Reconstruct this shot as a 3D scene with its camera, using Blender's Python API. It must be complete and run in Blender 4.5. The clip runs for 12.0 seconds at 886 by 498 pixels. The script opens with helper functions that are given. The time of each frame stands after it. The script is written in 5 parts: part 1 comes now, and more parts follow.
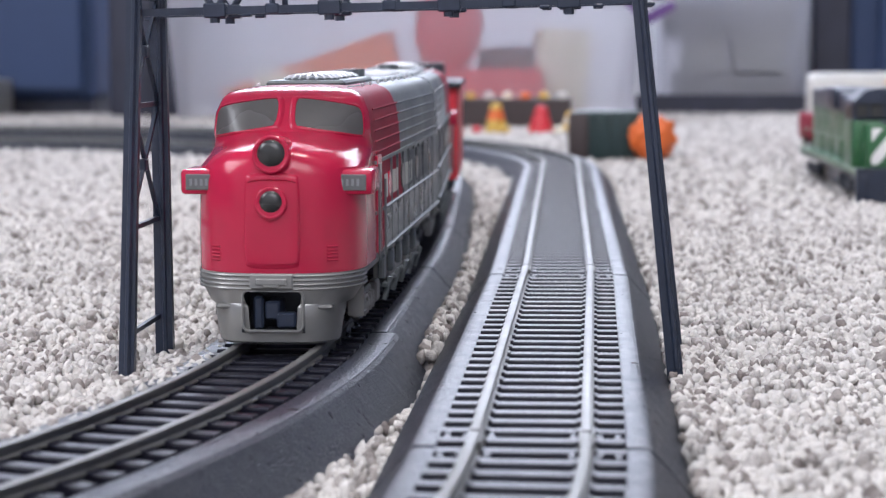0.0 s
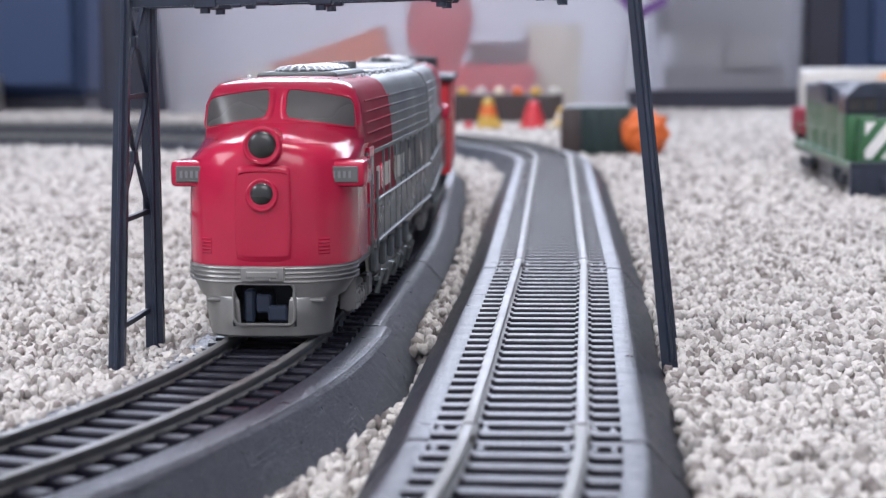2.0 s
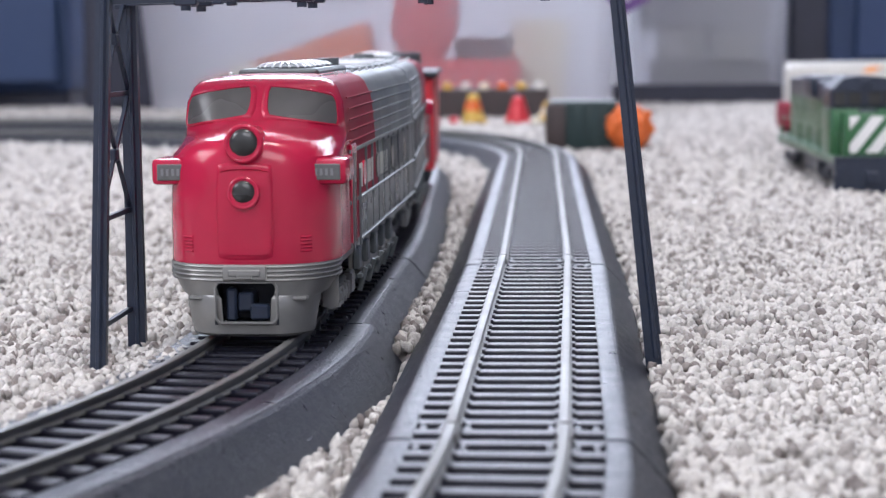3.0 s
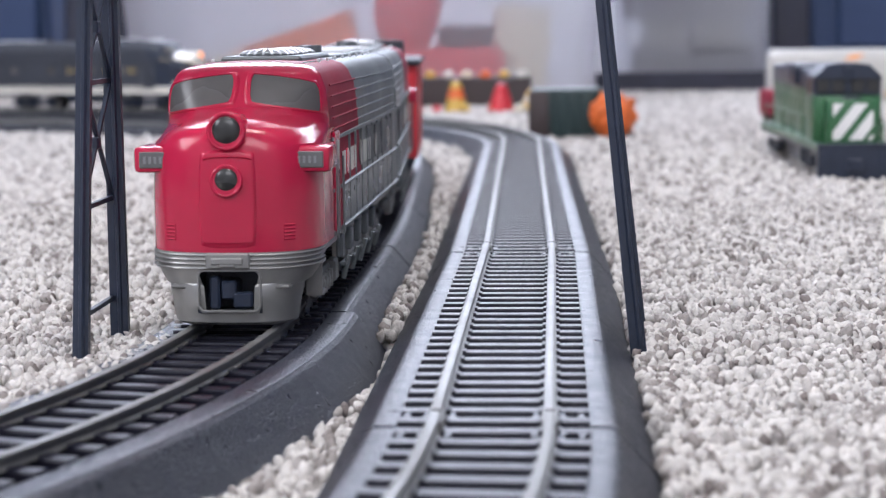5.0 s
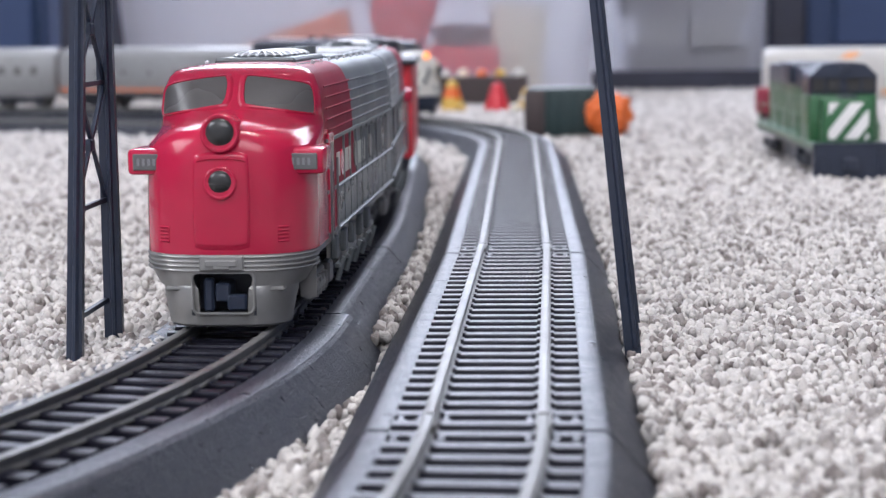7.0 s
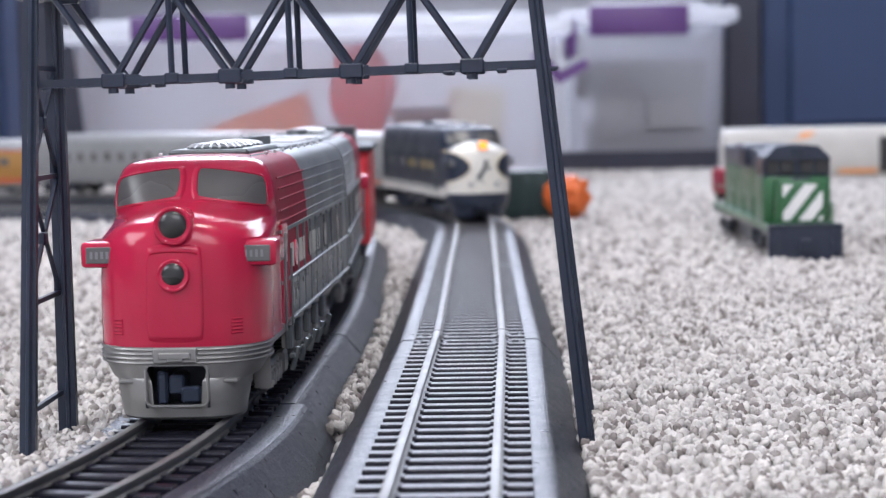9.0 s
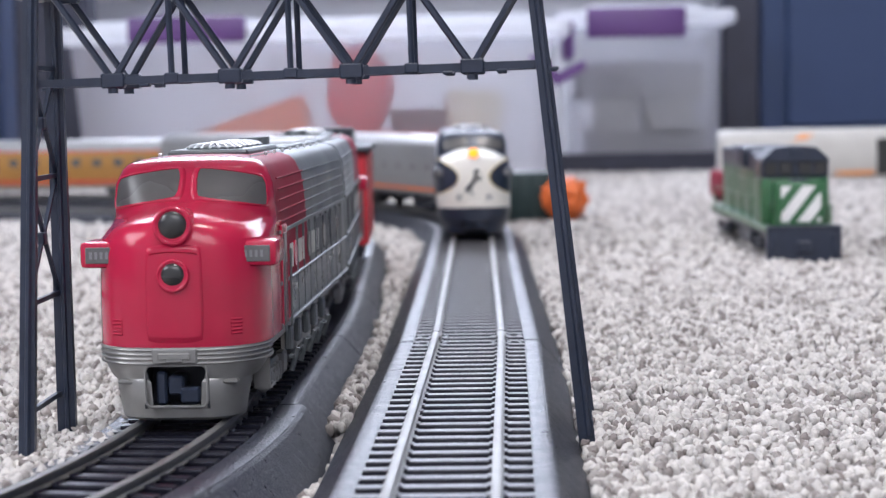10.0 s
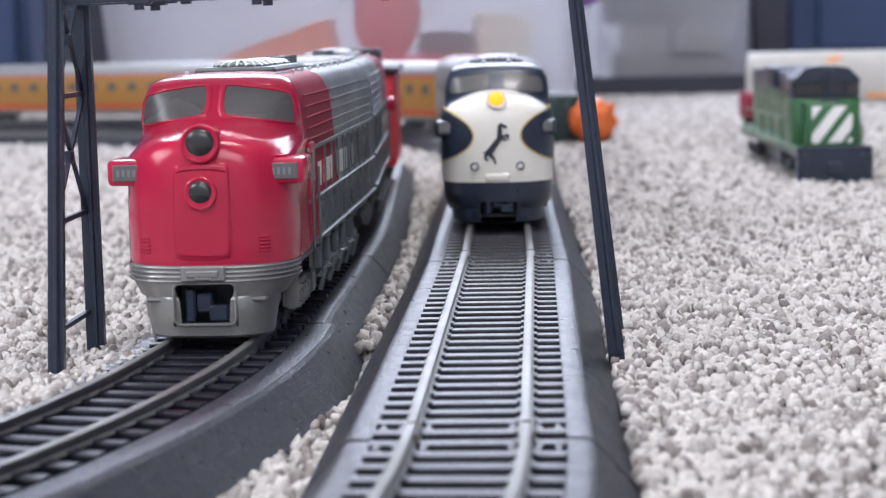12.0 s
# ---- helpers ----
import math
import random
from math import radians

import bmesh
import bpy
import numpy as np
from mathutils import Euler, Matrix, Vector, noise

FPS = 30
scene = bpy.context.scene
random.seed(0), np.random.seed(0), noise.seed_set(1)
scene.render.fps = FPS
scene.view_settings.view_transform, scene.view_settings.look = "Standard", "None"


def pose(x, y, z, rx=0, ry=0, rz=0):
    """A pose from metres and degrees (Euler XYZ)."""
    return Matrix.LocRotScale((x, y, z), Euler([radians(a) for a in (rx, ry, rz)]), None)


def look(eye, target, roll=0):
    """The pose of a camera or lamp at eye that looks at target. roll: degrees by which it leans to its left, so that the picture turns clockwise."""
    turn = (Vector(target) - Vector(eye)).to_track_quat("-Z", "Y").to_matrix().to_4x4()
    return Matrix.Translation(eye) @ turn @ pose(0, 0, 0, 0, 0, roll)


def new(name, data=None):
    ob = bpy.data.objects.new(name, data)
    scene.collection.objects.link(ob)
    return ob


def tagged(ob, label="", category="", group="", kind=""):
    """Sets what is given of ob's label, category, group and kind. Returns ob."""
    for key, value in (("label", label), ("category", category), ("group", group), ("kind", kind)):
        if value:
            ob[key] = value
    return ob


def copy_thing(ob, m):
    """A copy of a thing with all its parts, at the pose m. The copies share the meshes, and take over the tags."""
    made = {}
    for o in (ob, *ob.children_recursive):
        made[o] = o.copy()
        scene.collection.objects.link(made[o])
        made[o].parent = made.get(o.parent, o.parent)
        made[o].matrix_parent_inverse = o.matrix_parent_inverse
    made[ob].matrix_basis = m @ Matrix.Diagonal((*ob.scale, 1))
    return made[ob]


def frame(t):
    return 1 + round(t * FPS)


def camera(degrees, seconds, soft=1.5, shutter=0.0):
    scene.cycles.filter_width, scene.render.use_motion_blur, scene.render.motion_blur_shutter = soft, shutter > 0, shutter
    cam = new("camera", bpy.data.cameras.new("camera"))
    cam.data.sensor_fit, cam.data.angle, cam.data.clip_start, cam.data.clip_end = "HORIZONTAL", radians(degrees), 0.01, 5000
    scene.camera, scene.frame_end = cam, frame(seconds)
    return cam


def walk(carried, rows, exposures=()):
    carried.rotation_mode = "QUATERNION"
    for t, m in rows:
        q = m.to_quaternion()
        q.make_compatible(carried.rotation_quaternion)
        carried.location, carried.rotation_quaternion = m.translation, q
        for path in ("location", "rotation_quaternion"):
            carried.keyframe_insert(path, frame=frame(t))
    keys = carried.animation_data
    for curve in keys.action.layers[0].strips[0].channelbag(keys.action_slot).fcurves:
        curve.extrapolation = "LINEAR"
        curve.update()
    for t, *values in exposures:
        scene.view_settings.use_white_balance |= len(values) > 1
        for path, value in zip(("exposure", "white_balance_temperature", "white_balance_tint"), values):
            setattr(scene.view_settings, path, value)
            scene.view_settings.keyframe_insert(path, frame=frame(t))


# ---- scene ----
# The camera and its way. All lengths below are in millimetres, times MM.
MM = 0.001
cam = camera(26.73, 12.0, soft=1.25)
walk(cam, [
    (0, look((0.01012, -0.29752, 0.07248), (-0.02219, 0.09876, 0.02865), -0.281)),
    (0.5, look((0.00939, -0.29490, 0.07130), (-0.02198, 0.10148, 0.02766), -0.227)),
    (1, look((0.00961, -0.29501, 0.07138), (-0.02146, 0.10142, 0.02802), -0.214)),
    (1.5, look((0.00949, -0.29412, 0.07131), (-0.02132, 0.10227, 0.02749), -0.250)),
    (2, look((0.00961, -0.29406, 0.07107), (-0.02093, 0.10229, 0.02663), -0.333)),
    (2.5, look((0.00982, -0.29363, 0.07086), (-0.01984, 0.10271, 0.02579), -0.453)),
    (3, look((0.01029, -0.29235, 0.07145), (-0.01737, 0.10408, 0.02586), -0.528)),
    (5, look((0.01003, -0.29102, 0.07102), (-0.01402, 0.10536, 0.02301), -0.613)),
    (5.5, look((0.01002, -0.29063, 0.07117), (-0.01402, 0.10562, 0.02206), -0.598)),
    (6, look((0.01020, -0.29048, 0.07077), (-0.01401, 0.10571, 0.02129), -0.675)),
    (6.5, look((0.01013, -0.29027, 0.07114), (-0.01398, 0.10581, 0.02076), -0.642)),
    (8.5, look((0.01304, -0.29152, 0.07367), (-0.00446, 0.10665, 0.03967), -1.116)),
    (9, look((0.01284, -0.29189, 0.07406), (-0.00243, 0.10657, 0.04251), -1.140)),
    (9.5, look((0.01270, -0.29143, 0.07415), (-0.00140, 0.10719, 0.04406), -1.158)),
    (10, look((0.01207, -0.29135, 0.07365), (-0.00246, 0.10718, 0.04255), -1.098)),
    (10.5, look((0.01107, -0.29271, 0.07244), (-0.00594, 0.10554, 0.03915), -1.176)),
    (11, look((0.01164, -0.29102, 0.07217), (-0.00693, 0.10682, 0.03507), -1.202)),
    (11.5, look((0.01178, -0.29053, 0.07222), (-0.00811, 0.10677, 0.03032), -1.264)),
    (12, look((0.01167, -0.28913, 0.07164), (-0.00903, 0.10758, 0.02484), -1.284)),
])
cam.data.dof.use_dof = True
cam.data.dof.focus_distance = 0.43
cam.data.dof.aperture_fstop = 27.0


# ---- light: a closed room, daylight from two windows and a ceiling lamp ----
def area_lamp(name, eye, target, sx, sy, watts, colour):
    data = bpy.data.lights.new(name, "AREA")
    data.shape, data.size, data.size_y, data.energy, data.color = "RECTANGLE", sx, sy, watts, colour
    ob = new(name, data)
    ob.matrix_world = look(eye, target)
    return ob


world = bpy.data.worlds.new("sky")
scene.world = world
world.use_nodes = True
sky = world.node_tree.nodes.new("ShaderNodeTexSky")
sky.sky_type, sky.sun_disc = "NISHITA", False
sky.sun_elevation, sky.sun_rotation = radians(35), radians(60)
world.node_tree.links.new(sky.outputs[0], world.node_tree.nodes["Background"].inputs[0])
world.node_tree.nodes["Background"].inputs[1].default_value = 0.1
area_lamp("window_light_side", (-1.93, -0.5, 1.35), (0.0, 0.1, 0.2), 1.5, 1.1, 38, (0.88, 0.91, 1.0))
area_lamp("window_light_far", (-0.08, 2.17, 0.88), (0.0, 0.0, 0.40), 1.7, 1.22, 64, (0.76, 0.82, 1.0))
area_lamp("window_light_near", (0.2, -1.66, 1.15), (0.0, 0.2, 0.1), 1.2, 1.2, 21, (0.93, 0.93, 1.0))
area_lamp("ceiling_lamp_light", (0.25, 0.0, 2.34), (0.25, 0.0, 0.0), 0.5, 0.5, 16, (1.0, 0.96, 0.97))
scene.view_settings.exposure = 0.55


# ---- materials ----
def material(name, colour, rough=0.5, metal=0.0, spread=0.12, scale=400.0, bump=0.0, bump_scale=1500.0, coat=0.0,
             stain=0.0, island=0.0, specular=0.5, grit=False):
    m = bpy.data.materials.new(name)
    m.use_nodes = True
    nt = m.node_tree
    b = nt.nodes["Principled BSDF"]
    b.inputs["Roughness"].default_value = rough
    b.inputs["Metallic"].default_value = metal
    b.inputs["Coat Weight"].default_value = coat
    b.inputs["Coat Roughness"].default_value = 0.08
    b.inputs["Specular IOR Level"].default_value = specular
    co = nt.nodes.new("ShaderNodeTexCoord")
    n1 = nt.nodes.new("ShaderNodeTexNoise")
    n1.inputs["Scale"].default_value, n1.inputs["Detail"].default_value = scale, 5
    nt.links.new(co.outputs["Object"], n1.inputs["Vector"])
    n2 = nt.nodes.new("ShaderNodeTexNoise")
    n2.inputs["Scale"].default_value, n2.inputs["Detail"].default_value = scale * 0.13, 3
    nt.links.new(co.outputs["Object"], n2.inputs["Vector"])
    add = nt.nodes.new("ShaderNodeMath")
    add.operation = "ADD"
    nt.links.new(n1.outputs[0], add.inputs[0])
    nt.links.new(n2.outputs[0], add.inputs[1])
    ramp = nt.nodes.new("ShaderNodeMapRange")
    ramp.inputs[1].default_value, ramp.inputs[2].default_value = 0.6, 1.4
    ramp.inputs[3].default_value, ramp.inputs[4].default_value = 1 - spread, 1 + spread
    nt.links.new(add.outputs[0], ramp.inputs[0])
    last = ramp.outputs[0]
    if island:
        geo = nt.nodes.new("ShaderNodeNewGeometry")
        r2 = nt.nodes.new("ShaderNodeMapRange")
        r2.inputs[3].default_value, r2.inputs[4].default_value = 1 - island, 1 + island * 0.4
        nt.links.new(geo.outputs["Random Per Island"], r2.inputs[0])
        mul = nt.nodes.new("ShaderNodeMath")
        mul.operation = "MULTIPLY"
        nt.links.new(last, mul.inputs[0])
        nt.links.new(r2.outputs[0], mul.inputs[1])
        last = mul.outputs[0]
    mix = nt.nodes.new("ShaderNodeVectorMath")
    mix.operation = "SCALE"
    mix.inputs[0].default_value = colour
    nt.links.new(last, mix.inputs["Scale"])
    nt.links.new(mix.outputs[0], b.inputs["Base Color"])
    r3 = nt.nodes.new("ShaderNodeMapRange")
    r3.inputs[1].default_value, r3.inputs[2].default_value = 0.3, 0.7
    r3.inputs[3].default_value, r3.inputs[4].default_value = max(0.03, rough * 0.8), min(1.0, rough * 1.2)
    nt.links.new(n2.outputs[0], r3.inputs[0])
    nt.links.new(r3.outputs[0], b.inputs["Roughness"])
    if bump:
        n3 = nt.nodes.new("ShaderNodeTexVoronoi" if grit else "ShaderNodeTexNoise")
        n3.inputs["Scale"].default_value, n3.inputs["Detail"].default_value = bump_scale, 0.5 if grit else 1.5
        nt.links.new(co.outputs["Object"], n3.inputs["Vector"])
        bp = nt.nodes.new("ShaderNodeBump")
        bp.inputs["Strength"].default_value, bp.inputs["Distance"].default_value = bump, 0.00025 if grit else 0.00035
        nt.links.new(n3.outputs[0], bp.inputs["Height"])
        nt.links.new(bp.outputs[0], b.inputs["Normal"])
    return m


def carpet_material(name, pale, dark, share):
    """Flecked yarn: each tuft takes its own shade between the pale and the taupe yarn."""
    m = material(name, pale, 0.95, spread=0.22, scale=700, bump=1.0, bump_scale=1900, specular=0.1)
    nt = m.node_tree
    b = nt.nodes["Principled BSDF"]
    geo = nt.nodes.new("ShaderNodeNewGeometry")
    r = nt.nodes.new("ShaderNodeValToRGB")
    r.color_ramp.elements[0].position, r.color_ramp.elements[0].color = 0.0, (*dark, 1)
    r.color_ramp.elements[1].position, r.color_ramp.elements[1].color = 1.0, (*pale, 1)
    e = r.color_ramp.elements.new(share)
    e.color = tuple(0.45 * a + 0.55 * c for a, c in zip(dark, pale)) + (1,)
    e = r.color_ramp.elements.new(share + 0.12)
    e.color = tuple(0.9 * c for c in pale) + (1,)
    nt.links.new(geo.outputs["Random Per Island"], r.inputs[0])
    mul = nt.nodes.new("ShaderNodeVectorMath")
    mul.operation = "MULTIPLY"
    old = b.inputs["Base Color"].links[0].from_node
    old.inputs[0].default_value = (1, 1, 1)
    nt.links.new(r.outputs[0], mul.inputs[0])
    nt.links.new(old.outputs[0], mul.inputs[1])
    nt.links.new(mul.outputs[0], b.inputs["Base Color"])
    return m


def plastic_sheet(name, colour, clear, rough):
    """Cloudy translucent plastic: part of the light goes straight through, the rest is scattered."""
    m = bpy.data.materials.new(name)
    m.use_nodes = True
    nt = m.node_tree
    b = nt.nodes["Principled BSDF"]
    b.inputs["Base Color"].default_value = (*colour, 1)
    b.inputs["Roughness"].default_value = rough
    tr = nt.nodes.new("ShaderNodeBsdfTransparent")
    tl = nt.nodes.new("ShaderNodeBsdfTranslucent")
    tl.inputs[0].default_value = (*colour, 1)
    a = nt.nodes.new("ShaderNodeMixShader")
    a.inputs[0].default_value = 0.6
    nt.links.new(b.outputs[0], a.inputs[1])
    nt.links.new(tl.outputs[0], a.inputs[2])
    c = nt.nodes.new("ShaderNodeMixShader")
    c.inputs[0].default_value = clear
    nt.links.new(a.outputs[0], c.inputs[1])
    nt.links.new(tr.outputs[0], c.inputs[2])
    nt.links.new(c.outputs[0], nt.nodes["Material Output"].inputs[0])
    return m


def glow(name, colour, strength):
    m = bpy.data.materials.new(name)
    m.use_nodes = True
    b = m.node_tree.nodes["Principled BSDF"]
    b.inputs["Base Color"].default_value = (*colour, 1)
    b.inputs["Emission Color"].default_value = (*colour, 1)
    b.inputs["Emission Strength"].default_value = strength
    return m


M_CARPET = carpet_material("carpet_yarn", (0.64, 0.607, 0.57), (0.22, 0.19, 0.177), 0.32)
M_BACKING = material("carpet_backing", (0.48, 0.45, 0.44), 0.95, spread=0.35, scale=250, bump=0.6, bump_scale=700)
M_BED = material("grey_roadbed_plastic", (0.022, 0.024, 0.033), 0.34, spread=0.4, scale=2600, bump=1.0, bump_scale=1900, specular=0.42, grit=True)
# Roadbed plastic again, in a lighter colour that adds to the window sheen on top.
M_SHOULDER = material("sheen_shoulder_plastic", (0.034, 0.037, 0.050), 0.34, spread=0.4, scale=1800, bump=0.8, bump_scale=1500, specular=0.55, grit=True)
M_TIE = material("black_tie_plastic", (0.013, 0.013, 0.021), 0.30, spread=0.3, scale=700, bump=0.3, bump_scale=2500, specular=0.28)
M_RAIL = material("nickel_rail", (0.22, 0.216, 0.208), 0.52, 0.6, spread=0.12, scale=600, bump=0.1)
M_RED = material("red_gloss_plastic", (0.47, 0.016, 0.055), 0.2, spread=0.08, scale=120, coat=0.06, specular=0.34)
# Satin copy of the red, darkened: the shade on the loco's flank is in its colour.
M_RED_DARKENED = material("darkened_red_satin_paint", (0.26, 0.010, 0.032), 0.6, spread=0.1, scale=160, specular=0.2)
M_SILVER = material("silver_paint", (0.165, 0.18, 0.185), 0.46, 0.3, spread=0.12, scale=300, bump=0.08, specular=0.3)
M_STEEL = material("pilot_silver_paint", (0.30, 0.295, 0.28), 0.34, 0.45, spread=0.12, scale=260, bump=0.08)
# Both blacks are lifted towards blue; the lens haze is put into their colour.
M_BLACK = material("hazed_black_plastic", (0.021, 0.029, 0.050), 0.36, spread=0.2, scale=500, bump=0.12)
M_BLACK_MATT = material("hazed_matt_black_plastic", (0.018, 0.021, 0.03), 0.6, spread=0.2, scale=400)
M_GLASS = material("smoked_window", (0.105, 0.10, 0.095), 0.30, spread=0.1, scale=200)
M_LENS = material("lamp_lens", (0.026, 0.026, 0.025), 0.30, spread=0.1, coat=0.2)
M_GRILLE = material("dark_grille", (0.05, 0.055, 0.07), 0.5, 0.3, spread=0.2, scale=500)
M_PLATE = material("number_plate_grey", (0.13, 0.13, 0.128), 0.35, spread=0.15, scale=900)
M_WHITE = material("white_gloss_paint", (0.80, 0.79, 0.76), 0.30, spread=0.05, scale=150, coat=0.3)
M_IVORY = material("ivory_coach_paint", (0.56, 0.54, 0.50), 0.45, spread=0.08, scale=60)
M_CREAMWHITE = material("cream_gloss_paint", (0.77, 0.74, 0.66), 0.34, spread=0.05, scale=150, coat=0.15)
M_PAPER = material("printed_white", (0.62, 0.62, 0.58), 0.5, spread=0.08)
M_CHROME = material("bright_silver_grille", (0.86, 0.87, 0.88), 0.3, 0.1, spread=0.06, scale=400)
M_SIDEDARK = material("dark_screen_panel", (0.068, 0.078, 0.088), 0.3, 0.2, spread=0.2, scale=900, bump=0.2, bump_scale=2500)
M_GOLD = material("gold_line", (0.55, 0.40, 0.14), 0.4, spread=0.08)
M_GREEN = material("green_gloss_paint", (0.030, 0.125, 0.046), 0.34, spread=0.1, scale=200, coat=0.2)
M_GREY = material("grey_coach_paint", (0.23, 0.23, 0.24), 0.42, 0.15, spread=0.1, scale=200)
M_PALEGREY = material("fluted_silver_coach", (0.31, 0.31, 0.305), 0.42, 0.25, spread=0.1, scale=200)
M_YELLOW = material("yellow_coach_paint", (0.40, 0.20, 0.05), 0.42, spread=0.08, scale=200)
M_ORANGE = material("orange_paint", (0.72, 0.15, 0.03), 0.45, spread=0.1, scale=150)
M_PALEORANGE = material("pale_orange_paint", (0.80, 0.34, 0.12), 0.5, spread=0.1, scale=150)
M_YOLK = material("yellow_toy_plastic", (0.62, 0.40, 0.08), 0.4, spread=0.08)
M_TOYRED = material("red_toy_plastic", (0.62, 0.035, 0.05), 0.4, spread=0.1, scale=150)
M_DARKGREEN = material("dark_green_plastic", (0.016, 0.036, 0.036), 0.5, spread=0.2, scale=300)
M_BROWN = material("brown_plastic", (0.05, 0.036, 0.035), 0.55, spread=0.2)
M_NAVY = material("navy_wall_paint", (0.031, 0.056, 0.132), 0.6, spread=0.12, scale=6, bump=0.1, bump_scale=300)
M_WALL = material("pale_wall_paint", (0.62, 0.63, 0.66), 0.75, spread=0.05, scale=5, bump=0.1, bump_scale=300)
M_CEIL = material("ceiling_paint", (0.80, 0.80, 0.79), 0.9, spread=0.03, scale=5)
M_DARKWOOD = material("dark_stained_wood", (0.032, 0.034, 0.055), 0.45, spread=0.3, scale=30, bump=0.1, bump_scale=200)
M_BIN = plastic_sheet("cloudy_bin_plastic", (0.88, 0.88, 0.93), 0.61, 0.35)
M_LID = plastic_sheet("cloudy_lid_plastic", (0.86, 0.87, 0.90), 0.15, 0.35)
M_PURPLE = material("purple_latch_plastic", (0.125, 0.055, 0.20), 0.4, spread=0.08)
M_CREAM = material("cream_card", (0.78, 0.72, 0.56), 0.6, spread=0.1)
M_HEADLAMP = glow("amber_headlamp", (1.0, 0.27, 0.015), 1.4)


# ---- helpers for building ----
STRETCH = [1.0, 1.0, 0.0]


def finish(name, bm, mats, smooth=None):
    me = bpy.data.meshes.new(name)
    for v in bm.verts:
        v.co = Vector((v.co.x * STRETCH[1], v.co.y, v.co.z * STRETCH[0] + STRETCH[2])) * MM
    bm.normal_update()
    bm.to_mesh(me)
    bm.free()
    for m in mats if isinstance(mats, (list, tuple)) else [mats]:
        me.materials.append(m)
    if smooth is not None:
        me.set_sharp_from_angle(angle=radians(smooth))
        me.polygons.foreach_set("use_smooth", [True] * len(me.polygons))
    return me


def thing(name, label, category, m=None, group="", kind=""):
    ob = new(name)
    ob.empty_display_size = 0.01
    if m is not None:
        ob.matrix_world = m
    return tagged(ob, label, category, group, kind)


def part(name, bm, mats, parent, label="", smooth=None):
    ob = new(name, finish(name, bm, mats, smooth))
    ob.parent = parent
    if label:
        tagged(ob, label)
    return ob


def solid(name, bm, mats, label, category, m=None, smooth=None, group="", kind=""):
    ob = new(name, finish(name, bm, mats, smooth))
    if m is not None:
        ob.matrix_world = m
    return tagged(ob, label, category, group, kind)


def at(x, y, z, rx=0, ry=0, rz=0):
    return pose(x * MM, y * MM, z * MM, rx, ry, rz)


def box(bm, x0, x1, y0, y1, z0, z1, bevel=0.0, mat=0, seg=1):
    r = bmesh.ops.create_cube(bm, size=1)
    vs = r["verts"]
    for v in vs:
        v.co = Vector((x0 + (v.co.x + 0.5) * (x1 - x0), y0 + (v.co.y + 0.5) * (y1 - y0), z0 + (v.co.z + 0.5) * (z1 - z0)))
    faces = list({f for v in vs for f in v.link_faces})
    for f in faces:
        f.material_index = mat
    if bevel:
        es = list({e for v in vs for e in v.link_edges})
        out = bmesh.ops.bevel(bm, geom=es, offset=bevel, segments=seg, profile=0.5, affect="EDGES")
        for f in out["faces"]:
            f.material_index = mat
    return bm


def rod(bm, a, b, r, n=8, mat=0, r2=None):
    """A round or (n=4) square bar from a to b."""
    a, b = Vector(a), Vector(b)
    d = b - a
    q = d.to_track_quat("Z", "Y").to_matrix()
    r2 = r if r2 is None else r2
    lo, hi = [], []
    for k in range(n):
        w = 2 * math.pi * (k + 0.5) / n
        o = Vector((math.cos(w), math.sin(w), 0))
        lo.append(bm.verts.new(a + q @ (o * r)))
        hi.append(bm.verts.new(b + q @ (o * r2)))
    for k in range(n):
        f = bm.faces.new((lo[k], lo[(k + 1) % n], hi[(k + 1) % n], hi[k]))
        f.material_index = mat
    bm.faces.new(lo[::-1]).material_index = mat
    bm.faces.new(hi).material_index = mat
    return bm


def ball(bm, x, y, z, r, sx=1, sy=1, sz=1, sub=2):
    vs = bmesh.ops.create_icosphere(bm, subdivisions=sub, radius=r)["verts"]
    for v in vs:
        v.co = Vector((x + v.co.x * sx, y + v.co.y * sy, z + v.co.z * sz))
    return bm


def sweep(bm, path, profile, closed=True, mat=0):
    """A profile of (across, up) carried along path rows of (x, y, z, heading); across points to the right of the heading."""
    rings = []
    for x, y, z, h in path:
        nx, ny = math.cos(h), math.sin(h)
        rings.append([bm.verts.new((x + a * nx, y + a * ny, z + u)) for a, u in profile])
    n = len(profile)
    for p, q in zip(rings[:-1], rings[1:]):
        for k in range(n if closed else n - 1):
            f = bm.faces.new((p[k], q[k], q[(k + 1) % n], p[(k + 1) % n]))
            f.material_index = mat
    if closed:
        bm.faces.new(rings[0]).material_index = mat
        bm.faces.new(rings[-1][::-1]).material_index = mat
    return bm


# ---- paths of the two tracks ----
def trail(x, y, h, pieces, step=4.0):
    """Rows (s, x, y, heading) from pieces of (length, radius to the left or 0, kink)."""
    rows, s = [(0.0, x, y, h)], 0.0
    for length, radius, kink in pieces:
        h += kink
        n = max(1, round(length / step))
        for _ in range(n):
            d = length / n
            mid = h + (d / radius / 2 if radius else 0)
            x, y = x - math.sin(mid) * d, y + math.cos(mid) * d
            h += d / radius if radius else 0
            s += d
            rows.append((s, x, y, h))
    return np.array(rows)


